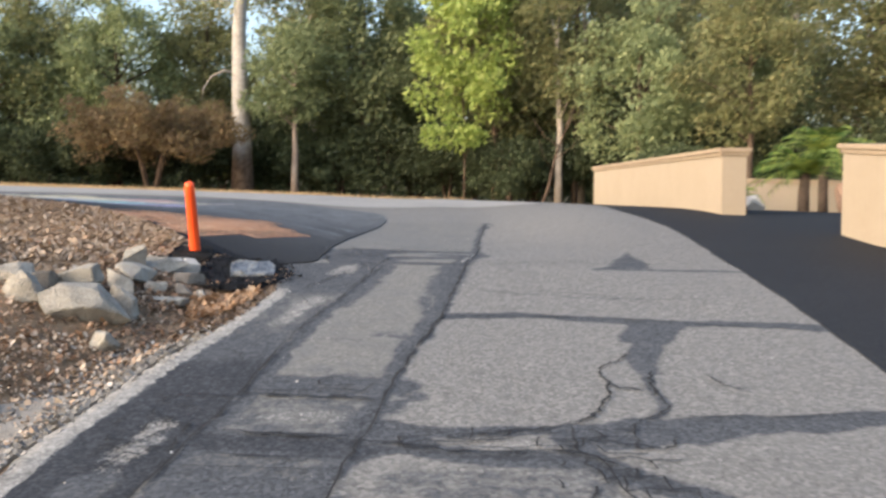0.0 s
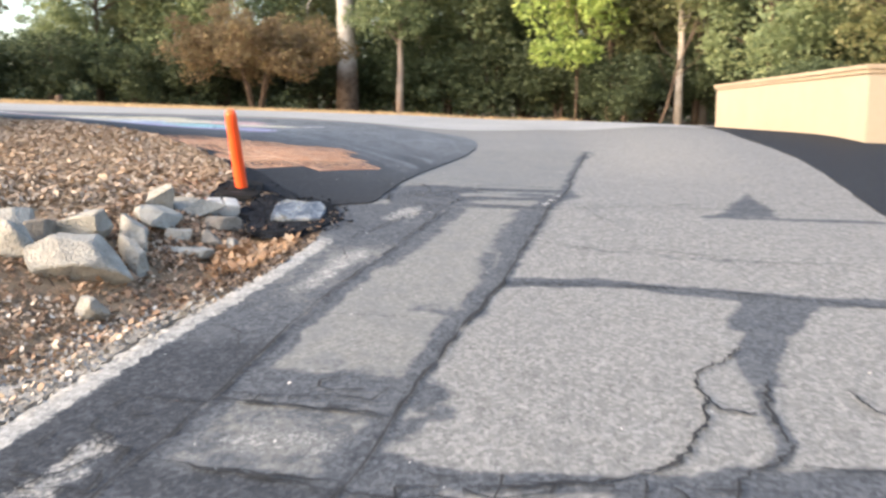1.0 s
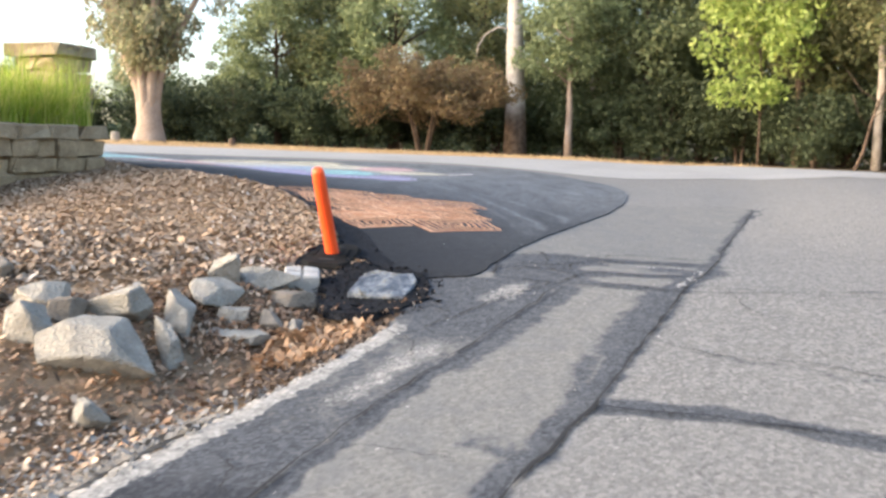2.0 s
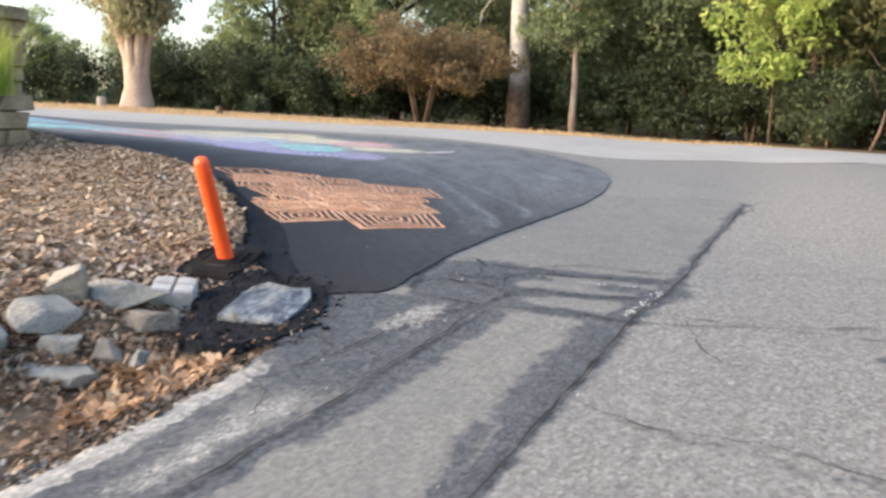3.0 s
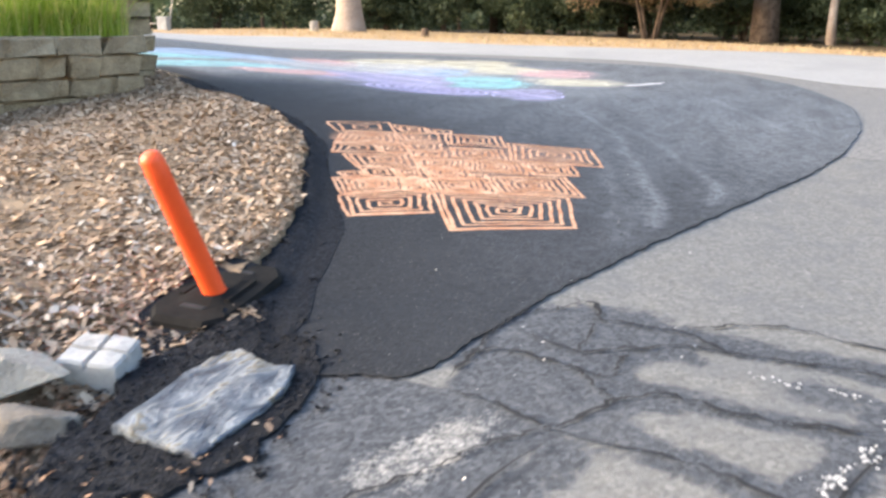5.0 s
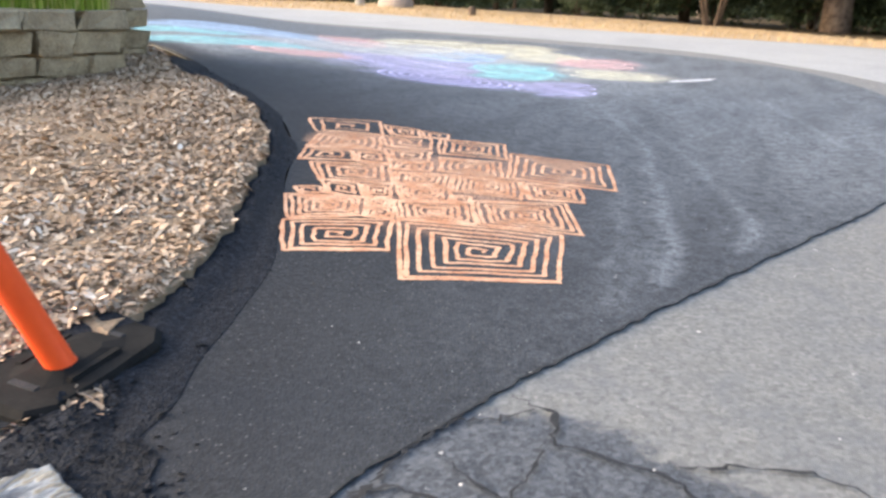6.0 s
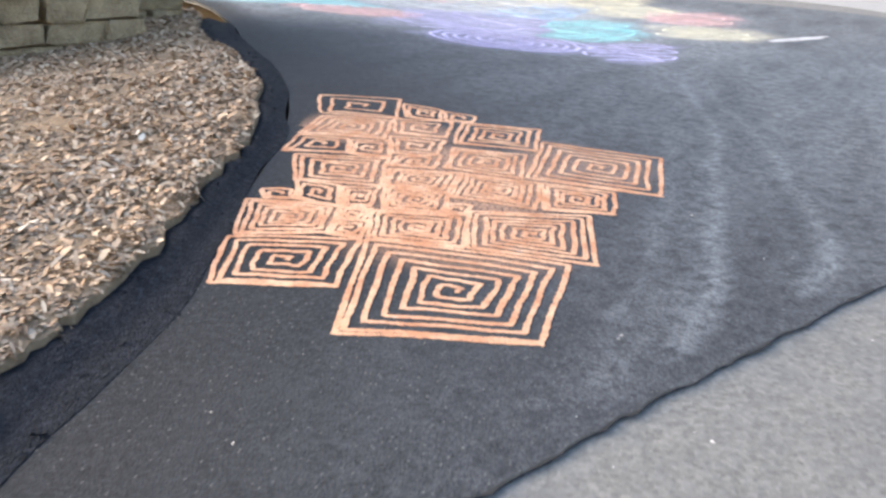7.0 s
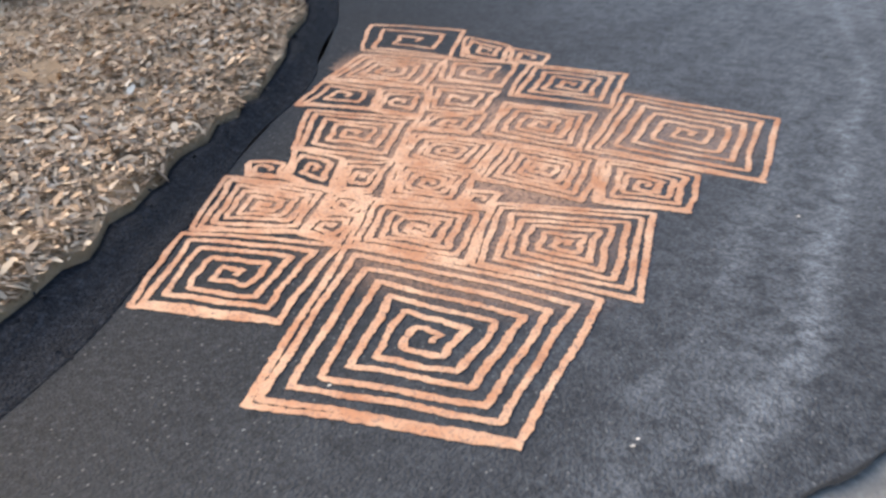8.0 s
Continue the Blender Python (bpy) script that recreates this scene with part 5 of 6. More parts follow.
# ---- the painted slab ----
slab = thing("painted_slab", "flat stone slab smeared with blue and grey paint on black asphalt crumbs", "painted stone", (-1.83, 8.42, float(level(-1.83, 8.42)) + 0.035))
outline = [(0.08, -0.31), (0.28, -0.30), (0.245, -0.05), (0.21, 0.17), (0.11, 0.34), (0.04, 0.30), (-0.04, 0.305), (-0.18, 0.325), (-0.225, 0.21), (-0.2, 0.05), (-0.145, -0.18), (-0.11, -0.335)]
ol = []
for a, b in zip(outline, outline[1:] + outline[:1]):
    for k in range(4):
        t = k / 4
        wav = 0.006 * math.sin(7 * t * math.pi / 2 + a[0] * 40)
        ol.append((a[0] + (b[0] - a[0]) * t + (wav if k else 0), a[1] + (b[1] - a[1]) * t - (wav if k else 0)))
bm = bmesh.new()
loops = []
for k, z in ((0.93, -0.06), (1.0, -0.03), (1.0, 0.002), (0.975, 0.008), (0.8, 0.008), (0.6, 0.008), (0.4, 0.008), (0.2, 0.008)):
    loops.append([bm.verts.new((p[0] * k, p[1] * k, z + 0.016 * noise.noise((p[0] * k * 7, p[1] * k * 7, 0)))) for p in ol])
m_ = len(ol)
for a, b in zip(loops, loops[1:]):
    for i in range(m_):
        bm.faces.new((a[i], a[(i + 1) % m_], b[(i + 1) % m_], b[i]))
bm.faces.new(loops[0][::-1])
bm.faces.new(loops[-1])
bm.transform(pose(0, 0, 0, 6, 3, 0))
mp, nt, b, co = material("smeared_paint", 0.6, 0.4)
mp_ = nt.nodes.new("ShaderNodeMapping")
mp_.inputs["Scale"].default_value = (2.0, 0.95, 1.5)
mp_.inputs["Rotation"].default_value = (0, 0, radians(-14))
nt.links.new(co, mp_.inputs["Vector"])
n1 = noise_at(nt, 5.2, 7, 0.68, mp_.outputs[0], 0.55)
n2 = noise_at(nt, 17.0, 5, 0.7, co, 0.5)
c1 = ramp(nt, n1, [(0.33, (0.0136, 0.0186, 0.0279)), (0.43, (0.0558, 0.0713, 0.0992)), (0.5, (0.124, 0.143, 0.167)), (0.56, (0.26, 0.285, 0.31)), (0.6, (0.186, 0.155, 0.0868)), (0.68, (0.062, 0.0775, 0.105))])
nt.links.new(mix(nt, 0.25, c1, ramp(nt, n2, [(0.4, (0.03, 0.037, 0.05)), (0.68, (0.2, 0.22, 0.25))])), b.inputs["Base Color"])
bump(nt, b, n1, 1.0, 0.07)
part("stone", bm, mp, slab)

# crumbs of fresh asphalt round the slab and the base
def crumb_ground(x, y):
    return np.maximum(bank(x, y) + 0.03, level(x, y) + 0.006)


crumb = wobble([(-2.34, 8.46), (-2.17, 8.24), (-2.08, 7.96), (-1.94, 7.75), (-1.65, 7.84), (-1.5, 7.98), (-1.44, 8.19), (-1.47, 8.45), (-1.58, 8.7), (-1.67, 8.86), (-1.95, 8.98), (-2.27, 8.98)], 0.045, random.Random(6), 4, True)
drape("asphalt_crumbs", [(float(q[0]), float(q[1])) for q in crumb], 0.0, M_BERM, 0.09, crumb_ground, 0.05, label="heap of loose black asphalt crumbs", category="asphalt", rough=0.013)
dark = blot(-2.46, 9.06, 0.33, 0.42, 12, 0.15, seed=6)
drape("dark_soil", dark, 0.022, M_BERM, 0.2, bank, 0.05, label="dark asphalt spill under the post's base", category="soil", rough=0.012)


# ---- loose bits on the bank ----
POST_SPOT = [(-2.76, 8.82), (-2.4, 8.75), (-2.32, 9.25), (-2.5, 9.42), (-2.74, 9.4)]


def flakes(name, poly, count, size, seed, mat, fn=bank, lift=0.02, tip=0.5, ratio=0.4, rel=0.03):
    """Flat bits scattered over an outline, each a small bent lozenge."""
    g = np.random.default_rng(seed)
    poly = [(float(p[0]), float(p[1])) for p in poly]
    lo, hi = np.min(poly, axis=0), np.max(poly, axis=0)
    x, y = g.uniform(lo[0], hi[0], count * 3), g.uniform(lo[1], hi[1], count * 3)
    ok = inside(poly, x, y) & ~inside(POST_SPOT, x, y)
    x, y = x[ok][:count], y[ok][:count]
    n = len(x)
    z = np.asarray(fn(x, y)) + lift + (loose(x, y, 2.2, rel) if rel else 0)
    a, L = g.uniform(0, 2 * np.pi, n), size * np.clip(np.exp(g.normal(-0.08, 0.38, n)), 0.35, 2.0)
    W = L * ratio * g.uniform(0.45, 1.7, n)
    t, u = g.normal(0, tip, n), g.normal(0, tip, n)
    ex = np.stack([np.cos(a), np.sin(a), np.sin(t)], 1) * L[:, None] / 2
    ey = np.stack([-np.sin(a), np.cos(a), np.sin(u)], 1) * W[:, None] / 2
    c = np.stack([x, y, z + np.abs(np.sin(t)) * L * 0.35], 1)
    up = np.zeros((n, 3))
    up[:, 2] = L * 0.08
    v = np.stack([c - ex - ey * 0.5, c - ey + up, c + ex - ey * 0.3, c + ex + ey * 0.4, c + ey + up, c - ex + ey * 0.6], 1)
    return mesh_part(name, np_mesh(name, v.reshape(-1, 3), 6), mat)


near_mulch = mulch_line + [(-8.5, 11), (-8.5, 8.0), (-5, 7.6), (-3.8, 7.9), (-3.2, 8.2), (-2.8, 8.7)]
tagged(flakes("mulch_chips", near_mulch, 80000, 0.037, 11, M_BROWNCHIP, tip=0.28, ratio=0.3), "weathered brown wood chips", "mulch", kind="stuff")
tagged(flakes("mulch_chips", [(-2.75, 8.8), (-3.2, 9.9), (-4.2, 11.2), (-5.4, 12.2), (-6.6, 12.7), (-5.3, 11.6), (-4.3, 10.4), (-3.5, 8.6)], 17000, 0.037, 12, M_CHIP, tip=0.28, ratio=0.3), "weathered pale wood chips at the bed's rim", "mulch", kind="stuff")
tagged(flakes("mulch_chips", [(-2.4, 8.6), (-3, 7.6), (-4, 6.5), (-6.5, 6.4), (-6.5, 8.2), (-3.5, 8.5)], 9000, 0.045, 13, M_CHIP), "wood chips between the stones", "mulch", kind="stuff")
tagged(flakes("dead_leaves", [(-1.66, 6.9), (-1.56, 7.7), (-1.9, 7.78), (-2.15, 7.55), (-2.0, 6.9)], 1000, 0.05, 14, M_TAN, tip=0.75, ratio=0.42, lift=0.04), "heap of curled tan dead leaves", "leaves", kind="stuff")
tagged(flakes("dead_leaves", [(-1.9, 5.6), (-1.75, 6.9), (-2.1, 7.9), (-3.2, 7.0), (-4.4, 6.2), (-4.6, 4.4), (-2.8, 4.6), (-2.3, 5.2)], 8000, 0.032, 15, M_LITTER, tip=0.5, ratio=0.5), "rusty dead leaves strewn over the soil", "leaves", kind="stuff")
tagged(flakes("gravel_bits", gravel, 6000, 0.02, 16, M_GREYBIT, tip=0.6, ratio=0.8, lift=0.03), "small pale stones and chips on the shoulder", "gravel", kind="stuff")
tagged(flakes("scattered_bits", [(-1.6, 3.0), (2.3, 3.0), (2.6, 9), (0.8, 13), (-3, 12.5), (-1.6, 8.6)], 260, 0.011, 17, M_BITS, level, 0.022, 0.25, 0.6, 0.0), "small pale bits of litter on the paving", "litter", kind="stuff")
tagged(flakes("asphalt_bits", crumb, 2600, 0.011, 18, M_BERM, crumb_ground, 0.004, 0.5, 0.8, 0.02), "loose black asphalt crumbs", "asphalt", kind="stuff")
crumb_mid = sum(np.array(q) for q in crumb) / len(crumb)
tagged(flakes("asphalt_bits", [tuple(crumb_mid + (np.array(q) - crumb_mid) * 1.28) for q in crumb], 1500, 0.016, 38, M_BERM, lambda x, y: np.maximum(bank(x, y) + 0.022, level(x, y) - 0.008), 0.004, 0.5, 0.8, 0.0), "black crumbs strewn past the heap", "asphalt", kind="stuff")
tagged(flakes("dead_leaves", [(-1.4, 7.9), (-1.38, 8.2), (-1.42, 8.55), (-1.54, 8.5), (-1.56, 8.1), (-1.7, 7.95), (-2.0, 8.0), (-2.05, 7.7), (-1.6, 7.7)], 42, 0.026, 39, M_LITTER, crumb_ground, 0.012, 0.5, 0.5, 0.0), "a few tan leaves on black crumbs", "leaves", kind="stuff")
tagged(flakes("mulch_chips", [(-3.0, 6.6), (-2.7, 7.4), (-3.1, 8.2), (-4.2, 8.0), (-6.5, 7.6), (-6.5, 6.2), (-4.0, 6.2)], 9000, 0.034, 41, M_CHIP, tip=0.35, lift=0.03), "wood chips over the soil behind the stones", "mulch", kind="stuff")
tagged(flakes("gravel_bits", [(-1.68, 5.5), (-1.56, 6.5), (-1.95, 6.6), (-2.3, 5.7), (-2.4, 4.4), (-1.95, 3.4)], 3000, 0.018, 42, M_GREYBIT, tip=0.5, ratio=0.75, lift=0.03), "grey grit and dust beside the drive", "gravel", kind="stuff")
tagged(flakes("soil_crumbs", [(-1.55, 6.3), (-1.47, 7.0), (-1.43, 7.7), (-1.5, 7.8), (-1.9, 7.75), (-1.9, 6.3)], 2600, 0.02, 28, M_CRUMB, tip=0.6, ratio=0.7, lift=0.03), "dark crumbs of soil and leaf bits", "soil", kind="stuff")
tagged(flakes("gravel_bits", [(-2.0, 4.2), (-1.85, 6.0), (-2.4, 6.1), (-3.4, 5.4), (-3.8, 3.6), (-2.6, 3.4)], 4200, 0.02, 29, M_CHIP, tip=0.5, ratio=0.7, lift=0.035), "stones and dry chips over brown soil", "gravel", kind="stuff")


tagged(flakes("mulch_chips", [(-2.15, 8.25), (-2.9, 8.2), (-3.3, 9.0), (-2.8, 9.5), (-2.35, 8.85)], 3500, 0.035, 19, M_CHIP, tip=0.4, lift=0.025), "wood chips scattered round the whitish stone", "mulch", kind="stuff")
tagged(flakes("soil_crumbs", [(-2.0, 7.7), (-2.15, 8.25), (-2.5, 8.5), (-3.0, 8.0), (-2.9, 7.0), (-2.2, 6.9)], 3800, 0.026, 30, M_LITTER, tip=0.5, ratio=0.55, lift=0.03), "dead leaves and soil between the stones", "leaves", kind="stuff")


def berm_ground(x, y):
    return np.maximum(bank(x, y) + 0.014, level(x, y) + 0.006)


tagged(flakes("asphalt_bits", [(float(q[0]) + 0.04, float(q[1]) - 0.03) for q in berm_a[4:]] + [(float(q[0]), float(q[1])) for q in berm_b[4:]][::-1], 1500, 0.014, 33, M_BERM, berm_ground, 0.004, 0.5, 0.8, 0.0), "loose black crumbs on the asphalt edge", "asphalt", kind="stuff")
tagged(flakes("mulch_chips", [(float(q[0]) + 0.1, float(q[1]) - 0.05) for q in berm_b[8:]] + [(float(q[0]) - 0.1, float(q[1]) + 0.05) for q in berm_b[8:]][::-1], 900, 0.03, 34, M_CHIP, berm_ground, 0.012, 0.4, 0.4, 0.0), "wood chips spilled over the asphalt edge", "mulch", kind="stuff")


# ---- the stone planter with its pillar ----
def block_mesh(seed):
    """A split-faced block of unit size with worn edges."""
    r = random.Random(seed)
    bm = bmesh.new()
    bmesh.ops.create_cube(bm, size=1)
    bmesh.ops.bevel(bm, geom=bm.edges[:], offset=0.07, segments=1, affect="EDGES")
    bmesh.ops.triangulate(bm, faces=bm.faces[:])
    for v in bm.verts:
        v.co += Vector((r.uniform(-1, 1), r.uniform(-1, 1), r.uniform(-0.7, 0.7))) * 0.1
    me_ = bpy.data.meshes.new("block")
    bm.to_mesh(me_)
    bm.free()
    return me_


BLOCKS = [block_mesh(s) for s in range(60, 66)]
CAPS = [block_mesh(s) for s in range(70, 74)]
for m in BLOCKS:
    m.materials.append(M_BLOCK)
for m in CAPS:
    m.materials.append(M_BLOCKTOP)


def lay(parent, meshes, r, x, y, z, lx, ly, lz, turn=0.0):
    ob = new("block", r.choice(meshes))
    ob.parent = parent
    ob.matrix_local = pose(x + r.uniform(-0.026, 0.026), y + r.uniform(-0.026, 0.026), z, r.uniform(-2.2, 2.2), r.uniform(-2.2, 2.2), turn + r.choice((0, 180)) + r.uniform(-1.5, 1.5)) @ Matrix.Diagonal((lx, ly, lz, 1))


planter = thing("stone_planter", "low planter wall of weathered brown concrete blocks", "planter", (-7.72, 12.4, 1.2))
r3 = random.Random(44)
for z0, hgt, meshes, jut in ((1.05, 0.22, BLOCKS, 0), (1.27, 0.24, BLOCKS, 0), (1.51, 0.19, BLOCKS, 0), (1.70, 0.30 - 0.08, BLOCKS, 0), (1.92, 0.19, CAPS, 0.02)):
    y = 12.53 + jut
    while y > 8.2:
        l = r3.uniform(0.34, 0.56)
        lay(planter, meshes, r3, -7.74 + 7.72 + jut, y - l / 2 - 12.4, z0 + hgt / 2 - 1.2, 0.32 + jut, l - 0.012, hgt - 0.01)
        y -= l
    x = -7.92
    while x > -10.5:
        l = r3.uniform(0.34, 0.5)
        lay(planter, meshes, r3, x - l / 2 + 7.72, 12.53 - 0.16 + jut - 12.4, z0 + hgt / 2 - 1.2, l - 0.012, 0.32 + jut, hgt - 0.01)
        x -= l
bm = bmesh.new()
bmesh.ops.create_grid(bm, x_segments=12, y_segments=12, size=1)
for v in bm.verts:
    v.co = Vector((-1.5 + v.co.x * 1.35, -2.2 + v.co.y * 2.1, 0.84 + 0.03 * noise.noise(v.co * 4)))
part("soil", bm, M_SOIL, planter, "dark planter soil")

pillar = thing("stone_pillar", "square pillar of weathered concrete blocks with a cap", "pillar", (-8.83, 13.0, 1.3))
z, i = -0.2, 0
while z < 1.7:
    for k in (0, 1):
        o = 0.18 if k else -0.18
        if i % 2:
            lay(pillar, BLOCKS, r3, o, 0, z + 0.1, 0.355, 0.72, 0.19)
        else:
            lay(pillar, BLOCKS, r3, 0, o, z + 0.1, 0.72, 0.355, 0.19)
    z += 0.2
    i += 1
for k in (-1, 1):
    lay(pillar, CAPS, r3, 0, 0.22 * k, z + 0.09, 0.88, 0.435, 0.17)


def blades(name, count, seed, area, hgt, mat, base_z, lean=0.5, width=0.014):
    g = np.random.default_rng(seed)
    x, y = g.uniform(area[0], area[1], count), g.uniform(area[2], area[3], count)
    a, L = g.uniform(0, 2 * np.pi, count), hgt * g.uniform(0.35, 1.15, count)
    ln = np.abs(g.normal(0, lean, count)) * L
    z = base_z(x, y) if callable(base_z) else np.full(count, base_z)
    dx, dy, wx, wy = np.cos(a), np.sin(a), -np.sin(a) * width / 2, np.cos(a) * width / 2
    segs, prev = [], None
    for k in range(5):
        t = k / 4
        c = np.stack([x + dx * ln * t * t, y + dy * ln * t * t, z + L * (t - 0.25 * t * t * (ln / L))], 1)
        w = np.stack([wx, wy, 0 * wx], 1) * (1 - t) ** 0.6
        cur = (c - w, c + w)
        if prev:
            segs.append(np.stack([prev[0], prev[1], cur[1], cur[0]], 1))
        prev = cur
    v = np.concatenate(segs, 1).reshape(count, 4, 4, 3)
    # join a blade's quads into one island
    verts, faces = [], []
    pts = np.stack([np.stack([v[:, 0, 0], v[:, 0, 1]], 1)] + [np.stack([v[:, k, 3], v[:, k, 2]], 1) for k in range(4)], 1)
    verts = pts.reshape(-1, 3)
    for i in range(count):
        o = i * 10
        for k in range(4):
            faces.append((o + 2 * k, o + 2 * k + 1, o + 2 * k + 3, o + 2 * k + 2))
    me_ = bpy.data.meshes.new(name)
    me_.from_pydata(verts.tolist(), [], faces)
    return mesh_part(name, me_, mat)


for k, (cx, cy) in enumerate(((-7.98, 12.22), (-8.12, 12.0), (-8.2, 11.65), (-8.15, 11.15), (-8.25, 10.6), (-8.15, 10.1), (-8.2, 9.5), (-8.6, 11.95), (-8.7, 11.3), (-8.7, 10.6))):
    gob = blades("ornamental_grass", 480, 80 + k, (-0.24, 0.24, -0.28, 0.28), random.Random(k).uniform(0.8, 1.15), M_BLADE, 0.0, 0.6, 0.011)
    gob.location = (cx, cy, 2.02)
    tagged(gob, "tuft of bright yellow green grass in the planter", "grass", "tufts in the planter")
gob = blades("dry_grass", 15000, 95, (-24, 1, 20, 34.5), 0.11, M_STRAWB, lambda x, y: level(x, y) - np.where(inside([(float(p[0]), float(p[1])) for p in verge], x, y), 0.0, 3.0), 0.6, 0.022)
tagged(gob, "short dry straw coloured grass on the verge", "dry grass", kind="stuff")


# ---- the gate walls ----
def gate_wall(name, ax, ay, bx, by, thick, hgt, z0, z1, label):
    w = thing(name, label, "wall", (ax, ay, z0), kind="structure")
    d = Vector((bx - ax, by - ay, 0))
    L = d.length
    d.normalize()
    side = Vector((d.y, -d.x, 0))
    for nm, mat, o, h0, h1, lab in (("wall_body", M_STUCCO, 0.0, -0.15, hgt - 0.13, ""), ("cap_moulding", M_CAP, 0.03, hgt - 0.13, hgt - 0.07, ""), ("cap", M_CAP, 0.06, hgt - 0.07, hgt, "")):
        bm = bmesh.new()
        lo, hi = [], []
        for u, s in ((-o, -o), (L + o, -o), (L + o, thick + o), (-o, thick + o)):
            p = d * u + side * s
            zz = (z1 - z0) * u / L
            lo.append(bm.verts.new(p + Vector((0, 0, zz + h0))))
            hi.append(bm.verts.new(p + Vector((0, 0, zz + h1))))
        bm.faces.new(lo[::-1])
        bm.faces.new(hi)
        for k in range(4):
            bm.faces.new((lo[k], lo[(k + 1) % 4], hi[(k + 1) % 4], hi[k]))
        bmesh.ops.recalc_face_normals(bm, faces=bm.faces[:])
        bmesh.ops.bevel(bm, geom=bm.edges[:], offset=0.012, segments=2, affect="EDGES")
        part(nm, bm, mat, w, lab)
    return w


gate_wall("gate_wall", 4.60, 14.7, 4.2, 24.8, 0.42, 1.12, 1.20, 1.24, "beige stucco garden wall with a moulded cap")
gate_wall("gate_wall", 5.35, 8.2, 5.46, 12.19, 0.42, 1.24, 0.72, 1.0, "beige stucco gate wall with a moulded cap, beside black asphalt")
gate_wall("garden_wall", 7.2, 24.5, 15, 23.2, 0.3, 0.9, 1.15, 0.95, "low beige stucco wall behind the plants")


# ---- trees ----
def leaf_cloud(g, centres, radii, per, size, flat=0.0):
    """Leaves as lozenges in clumps round the centres."""
    k = np.repeat(np.arange(len(centres)), per)
    n = len(k)
    d = g.normal(0, 1, (n, 3))
    d /= np.linalg.norm(d, axis=1)[:, None] + 1e-9
    c = centres[k] + d * (radii[k] * g.uniform(0.25, 1.0, n) ** 0.6)[:, None] * np.array([1, 1, 0.75])
    a = g.normal(0, 1, (n, 3))
    a[:, 2] -= flat
    a /= np.linalg.norm(a, axis=1)[:, None]
    b = np.cross(a, g.normal(0, 1, (n, 3)))
    b /= np.linalg.norm(b, axis=1)[:, None] + 1e-9
    L = (size * g.uniform(0.6, 1.4, n))[:, None]
    return np.stack([c - a * L * 0.5, c + b * L * 0.22, c + a * L * 0.5, c - b * L * 0.22], 1)


def tree(name, label, hgt, crown_lo, rad, leaf_mat, bark, seed, clumps=60, per=110, size=0.2, trunk_r=0.2, clump_r=0.9, shape=1.0, hang=0.0, stems=1, spread=0.0):
    g = np.random.default_rng(seed)
    r = random.Random(seed)
    t = thing(name, label, "tree" if hgt > 4 else "shrub")
    # clump centres: an uneven ellipsoid, denser towards the outside
    u = g.normal(0, 1, (clumps, 3))
    u /= np.linalg.norm(u, axis=1)[:, None]
    rr = g.uniform(0.2, 1, clumps) ** 0.5
    mid, half = (crown_lo + hgt) / 2, (hgt - crown_lo) / 2
    cen = u * rr[:, None] * np.array([rad, rad, half]) * g.uniform(0.75, 1.15, clumps)[:, None]
    cen[:, 2] += mid
    taper = 1 - np.clip((cen[:, 2] - mid) / half, 0, 1) * (1 - shape)
    cen[:, :2] *= taper[:, None]
    # trunk and limbs
    for s in range(stems):
        bm = bmesh.new()
        a0 = 2 * math.pi * s / max(1, stems) + r.uniform(0, 1)
        ox, oy = math.cos(a0) * spread, math.sin(a0) * spread
        top = hgt * 0.82
        pts, rad_ = [], []
        for i in range(7):
            f = i / 6
            pts.append((ox * (0.15 + f) + r.uniform(-1, 1) * 0.12 * f * hgt / 8, oy * (0.15 + f) + r.uniform(-1, 1) * 0.12 * f * hgt / 8, -0.25 + f * top))
            rad_.append(trunk_r * (1.12 if i == 0 else 1 - 0.8 * f))
        tube(bm, pts, rad_, 10, True, r, 0.07)
        tr = part("trunk", bm, bark, t, "", True)
        for c in cen[g.permutation(clumps)[: max(4, 14 // stems)]]:
            f = min(0.9, max(0.2, (c[2] - 0.25 * half) / top))
            i = min(5, int(f * 6))
            p0 = Vector(pts[i]).lerp(Vector(pts[i + 1]), f * 6 - i if i < 5 else 0.5)
            bm = bmesh.new()
            q = Vector(c)
            mid_ = p0.lerp(q, 0.5) + Vector((r.uniform(-0.2, 0.2), r.uniform(-0.2, 0.2), r.uniform(0.0, 0.3)))
            lr = max(0.018, trunk_r * 0.28)
            tube(bm, [p0, mid_, q], [lr, lr * 0.6, lr * 0.25], 5)
            part("limb", bm, bark, tr, "", True)
    quads = leaf_cloud(g, cen, clump_r * g.uniform(0.6, 1.25, clumps), per, size, hang)
    mesh_part("crown", np_mesh("crown", quads.reshape(-1, 3), 4), leaf_mat, t)
    return t


def stand(ob, x, y, rz=0, s=1.0, sz=1.0):
    m = pose(x, y, float(level(x, y)) - 0.05, 0, 0, rz)
    ob.matrix_world = m @ Matrix.Diagonal((s, s, s * sz, 1))
    return ob


def again(ob, x, y, rz, s):
    c = copy_thing(ob, pose(x, y, float(level(x, y)) - 0.05, 0, 0, rz))
    c.scale = (s, s, s * random.uniform(0.92, 1.1))
    return c


